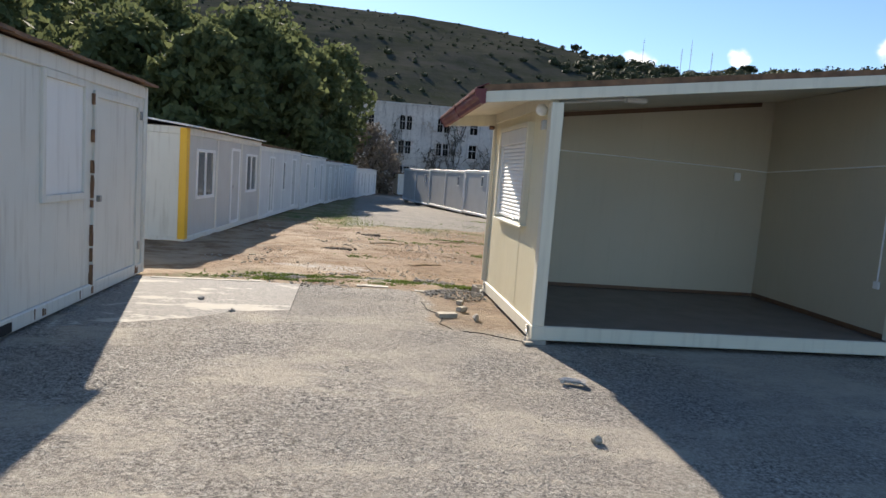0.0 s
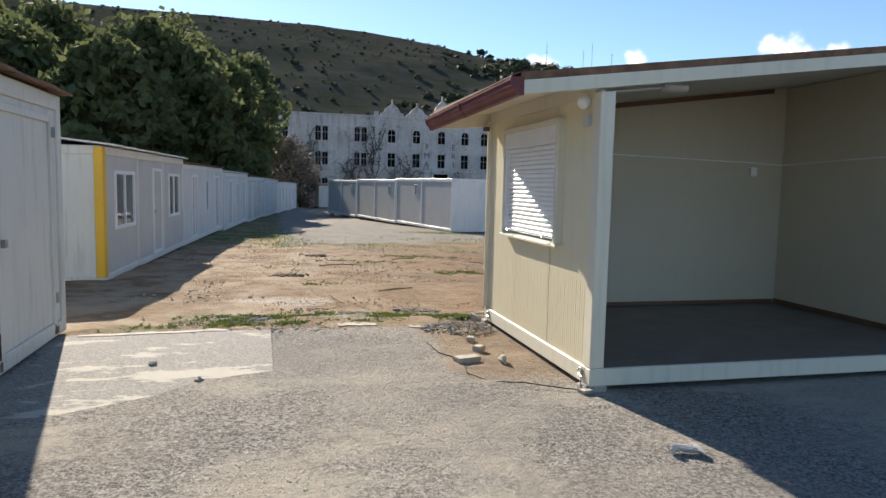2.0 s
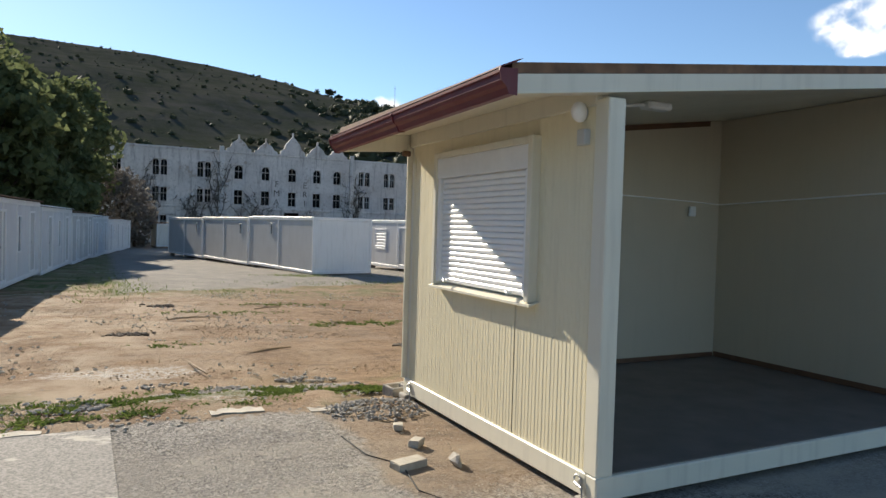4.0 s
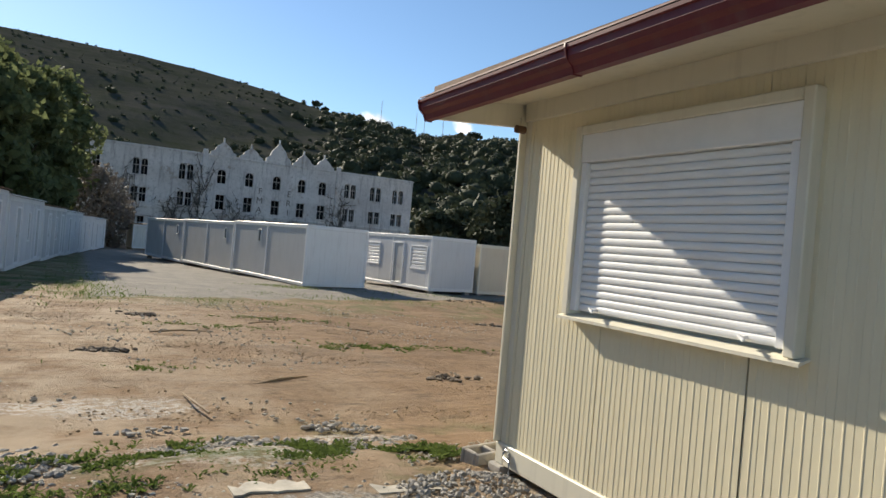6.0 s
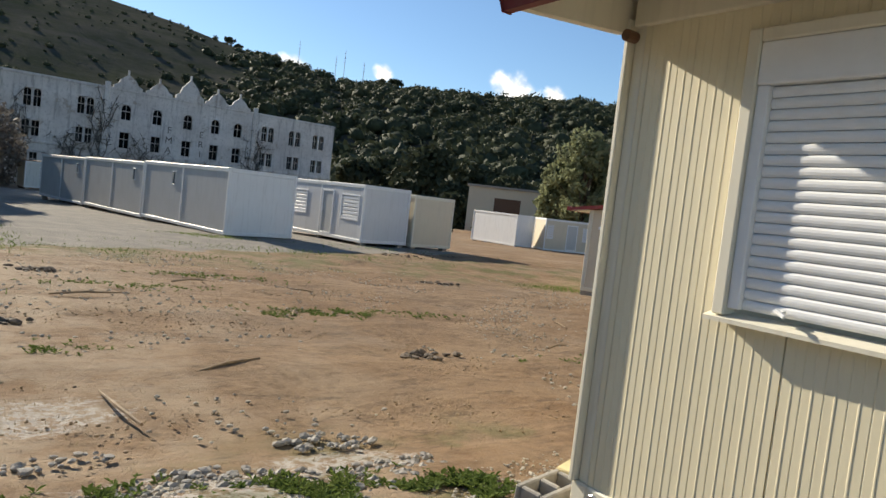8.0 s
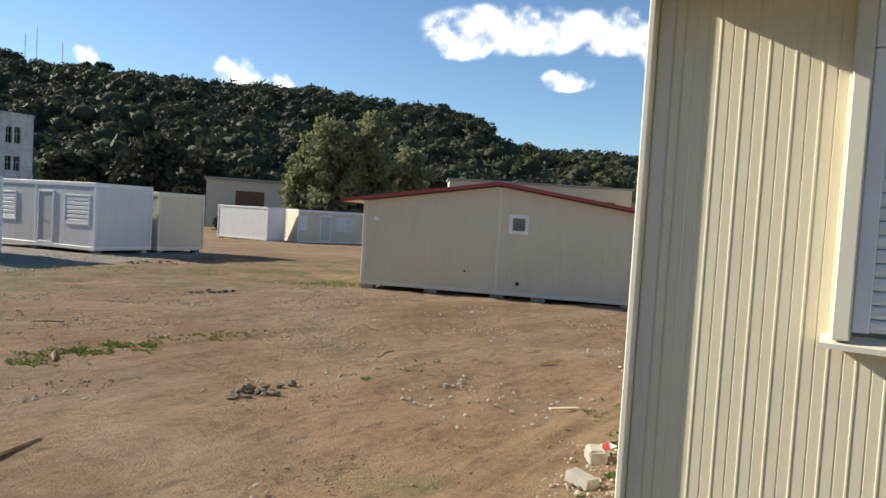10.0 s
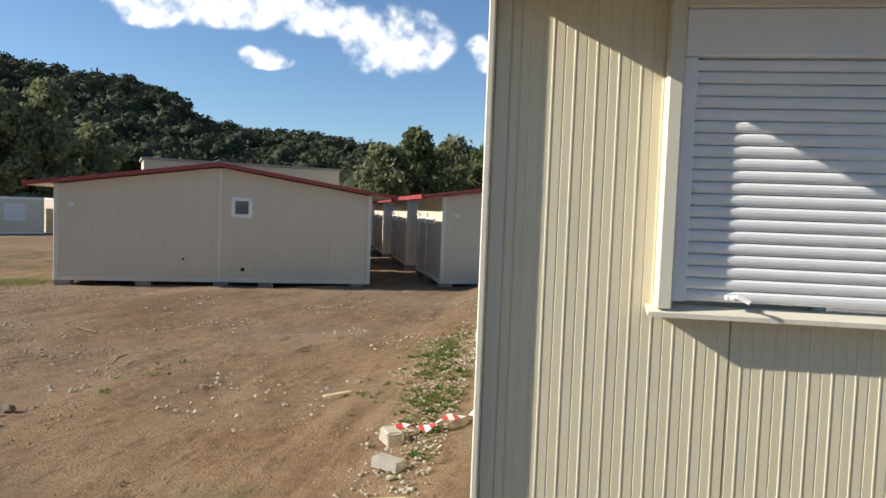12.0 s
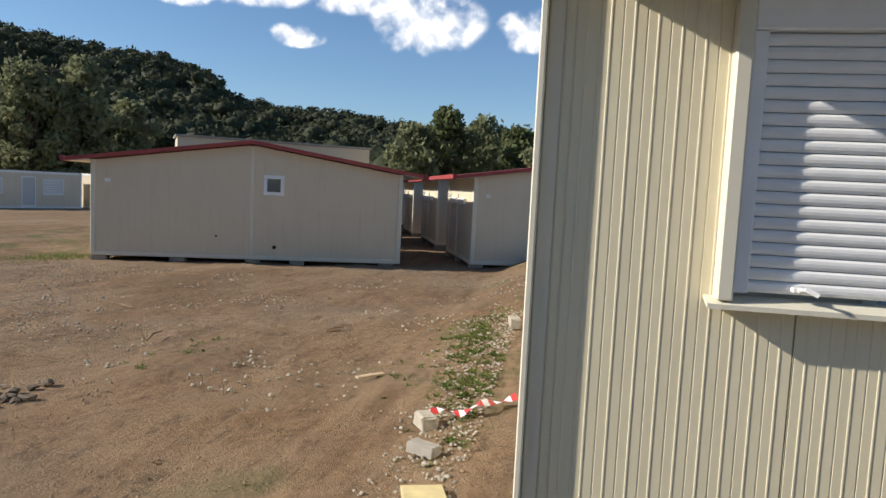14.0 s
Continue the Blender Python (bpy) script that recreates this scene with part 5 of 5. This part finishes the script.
clear = lambda x, y: not (1.6 < x < 10.2 and 6.5 < y < 10.0)
litter("gravel", 3200, 21, (-3, 1.8, 1.5, 9.6), 0.003, 0.008, STONE, "loose grey gravel on the asphalt", lambda x, y, r: clear(x, y) and noise.noise(Vector((x * 0.7, y * 0.7, 4))) > -0.15)
litter("gravel", 1500, 22, (1.0, 8.5, 9.9, 11.2), 0.006, 0.018, STONE, "pale gravel banked against the cabin", lambda x, y, r: clear(x, y) and y < 9.95 + 0.65 * r.random() + 0.05 * (x - 1))
litter("gravel", 1100, 25, (-0.8, 0.9, 10.0, 11.0), 0.006, 0.022, STONE, "pale crushed stone at the yard edge", lambda x, y, r: (x - 0.10) ** 2 / 0.4 + (y - 10.55) ** 2 / 0.12 < 1.3 * r.random() + 0.3)
litter("debris", 4200, 26, (-2, 13, 10, 23), 0.004, 0.018, PLANK, "dark bits of bark and soil strewn over the earth", lambda x, y, r: noise.noise(Vector((x * 0.4, y * 0.9, 17))) > 0.05)
litter("clods", 420, 27, (-1.6, 1.7, 10.0, 11.6), 0.012, 0.04, BLOCK, "broken grey lumps of mortar and soil", lambda x, y, r: noise.noise(Vector((x * 1.3, y * 2.2, 33))) > 0.05)
litter("pebbles", 2400, 23, (-3, 14, 10, 24), 0.010, 0.030, STONE, "pale pebbles strewn over the earth", lambda x, y, r: noise.noise(Vector((x * 0.5, y * 0.5, 9))) > 0.0)
litter("gravel", 420, 24, (-2.0, 1.2, 9.3, 10.6), 0.006, 0.022, STONE, "broken asphalt edge crumbs", lambda x, y, r: noise.noise(Vector((x, y, 2))) > 0.0)


def heap(x, y, w, seed):
    q = Shape()
    rnd = random.Random(seed)
    for i in range(26):
        s = rnd.uniform(0.03, 0.10)
        q.lump((s * 1.6, s * 1.2, s * 0.8), (rnd.gauss(0, w * 0.4), rnd.gauss(0, w * 0.18), 0.01), seed * 20 + i, 0.4, 1)
    ob = q.out("earth_clods", plain("dark_clods", (0.17, 0.13, 0.09), 0.95, vary=0.5, bump=0.6))
    ob.matrix_basis = pose(x, y, on_ground(x, y))
    tagged(ob, "heap of dark earth clods and dead weeds", "clods", kind="stuff")


for i, (x, y, w) in enumerate([(3.6, 13.8, 0.55), (0.2, 20.0, 0.6), (9.5, 22.0, 0.8), (-0.6, 15.5, 0.4), (12.5, 29.0, 1.6), (14.5, 30.0, 1.8)]):
    heap(x, y, w, 60 + i)


def grass(n, seed, spots, mat, height, label):
    rng = np.random.default_rng(seed)
    v, f = [], []
    for i in range(n):
        x, y, rx, ry = spots[rng.integers(len(spots))]
        x, y = x + rng.normal() * rx, y + rng.normal() * ry
        if not clear(x, y):
            continue
        z = on_ground(x, y)
        h = height * rng.uniform(0.4, 1.2)
        a = rng.uniform(0, 6.28)
        dx, dy = math.cos(a) * h * 0.16, math.sin(a) * h * 0.16
        lx, ly = rng.normal(size=2) * h * 0.5
        k = len(v)
        v += [(x - dx, y - dy, z - 0.01), (x + dx, y + dy, z - 0.01), (x + lx + dx * 0.4, y + ly + dy * 0.4, z + h * 0.8), (x + lx * 1.4, y + ly * 1.4, z + h)]
        f.append((k, k + 1, k + 2, k + 3))
    ob = raw("grass", v, f, mat)
    tagged(ob, label, "grass", kind="stuff")


def weeds(spots, seed, mat, label):
    """Low broad-leaved weeds: rosettes of short folded leaves, in clumps of uneven size."""
    rng = np.random.default_rng(seed)
    v, f = [], []
    for x, y, rx, ry, n in spots:
        for i in range(n):
            px, py = x + rng.normal() * rx, y + rng.normal() * ry
            if not clear(px, py) or noise.noise(Vector((px * 3.5, py * 3.5, 5.0))) < -0.06:
                continue
            z = on_ground(px, py)
            for j in range(7):
                a, l = rng.uniform(0, 6.28), rng.uniform(0.018, 0.052)
                w, up = l * rng.uniform(0.16, 0.3), l * rng.uniform(0.15, 0.9)
                dx, dy = math.cos(a), math.sin(a)
                k = len(v)
                v += [(px, py, z), (px + dx * l * 0.5 - dy * w, py + dy * l * 0.5 + dx * w, z + up * 0.8), (px + dx * l, py + dy * l, z + up), (px + dx * l * 0.5 + dy * w, py + dy * l * 0.5 - dx * w, z + up * 0.75)]
                f.append((k, k + 1, k + 2, k + 3))
    tagged(raw("weeds", v, f, mat), label, "weeds", kind="stuff")


weeds([(-0.35, 10.62, 0.20, 0.16, 420), (-0.65, 10.4, 0.2, 0.12, 330), (0.62, 10.45, 0.25, 0.14, 520), (0.85, 10.22, 0.25, 0.10, 380), (0.25, 10.28, 0.25, 0.10, 300), (1.42, 10.28, 0.20, 0.10, 330), (1.5, 10.05, 0.15, 0.06, 120), (-1.3, 10.5, 0.4, 0.2, 260), (-1.6, 9.85, 0.4, 0.12, 150), (-0.3, 9.9, 0.5, 0.1, 240), (4.6, 10.25, 0.6, 0.12, 170), (5.9, 10.35, 0.7, 0.2, 240), (7.2, 10.5, 0.7, 0.2, 240), (5.2, 10.8, 0.4, 0.15, 70), (3.3, 10.12, 0.25, 0.06, 40)], 31, GRASS, "low green broad-leaved weeds along the asphalt edge")
weeds([(4.4, 16.7, 0.8, 0.16, 520), (3.3, 16.3, 0.5, 0.15, 220), (-0.4, 14.2, 0.35, 0.15, 180), (1.2, 18.6, 0.7, 0.2, 200), (3.0, 20.5, 0.9, 0.2, 240), (5.5, 13.4, 0.4, 0.12, 90)], 34, GRASS, "flat patches of weeds on the bare earth")
grass(3600, 32, [(8, 27.5, 3, 0.6), (2, 24.2, 2, 0.3), (-1.2, 32, 0.6, 6), (13, 31.5, 3, 0.7), (15.0, 22.8, 0.7, 0.4), (6.5, 31.8, 0.9, 0.4), (-0.6, 26, 0.5, 2)], GRASS, 0.07, "patches of green grass on the earth")
grass(1600, 33, [(3, 15, 3, 2), (7, 15, 3, 2), (1, 18, 2, 3), (0, 13, 1.5, 1.2)], DRY, 0.02, "dry straw bits on the earth")


def hollow_block(m):
    """A two-cell concrete block lying on its side."""
    q = Shape()
    for a, b in (((0, 0, 0), (0.39, 0.035, 0.12)), ((0, 0.155, 0), (0.39, 0.19, 0.12)), ((0, 0.036, 0), (0.035, 0.154, 0.12)), ((0.178, 0.036, 0), (0.212, 0.154, 0.12)), ((0.355, 0.036, 0), (0.39, 0.154, 0.12))):
        q.box(a, b, 0.008)
    ob = q.out("hollow_block", BLOCK)
    ob.matrix_basis = m
    tagged(ob, "weathered hollow concrete block beside the cabin corner", "block")


hollow_block(pose(1.66, 9.76, on_ground(1.8, 9.85) - 0.05, 4, 0, 12))

# a low bank of loose chippings at the cabin corner
q = Shape()
rnd = random.Random(19)
for i in range(420):
    a, r = rnd.uniform(0, 6.28), 0.42 * math.sqrt(rnd.random())
    x, y = 1.30 + r * math.cos(a) * 1.2, 9.25 + r * math.sin(a) * 0.9
    if x < 1.68:
        s = rnd.uniform(0.012, 0.035)
        q.lump((s * 1.5, s * 1.2, s), (x, y, on_ground(x, y) + 0.07 * max(0.0, 1 - r / 0.42) + s * 0.2), 900 + i, 0.35, 1)
tagged(q.out("chippings", BLOCK), "low heap of loose grey chippings by the cabin", "gravel", kind="stuff")

# pale concrete left along the broken edge of the asphalt
for a, b, w in (((-2.85, 9.40), (-1.35, 9.52), 0.13), ((-0.1, 9.62), (0.35, 9.60), 0.16), ((0.72, 9.42), (1.15, 9.36), 0.15)):
    q = Shape()
    n = 9
    rnd = random.Random(int(w * 900 + a[0] * 10))
    near = [(a[0] + (b[0] - a[0]) * i / n, a[1] + (b[1] - a[1]) * i / n - w * rnd.uniform(0.3, 0.6), -0.166) for i in range(n + 1)]
    far = [(x, y + w * rnd.uniform(0.7, 1.2), -0.170) for x, y, z in near]
    q.prism(near + far[::-1], (0, 0, -0.09))
    tagged(q.out("concrete_edge", STONE), "crumbling pale concrete edge of the yard", "kerb", kind="structure")

# crushed clear plastic wrap
q = Shape()
rnd = random.Random(3)
for i in range(7):
    q.lump((rnd.uniform(0.06, 0.16), rnd.uniform(0.03, 0.07), rnd.uniform(0.02, 0.05)), (rnd.uniform(-0.16, 0.16), rnd.uniform(-0.04, 0.04), 0.015), 300 + i, 0.45, 2)
ob = q.out("plastic_wrap", plain("dirty_plastic", (0.55, 0.53, 0.50), 0.2, vary=0.5))
ob.matrix_basis = pose(1.76, 5.40, on_ground(1.7, 5.4), 0, 0, -12)
tagged(ob, "crushed dirty plastic wrap on the asphalt", "litter")
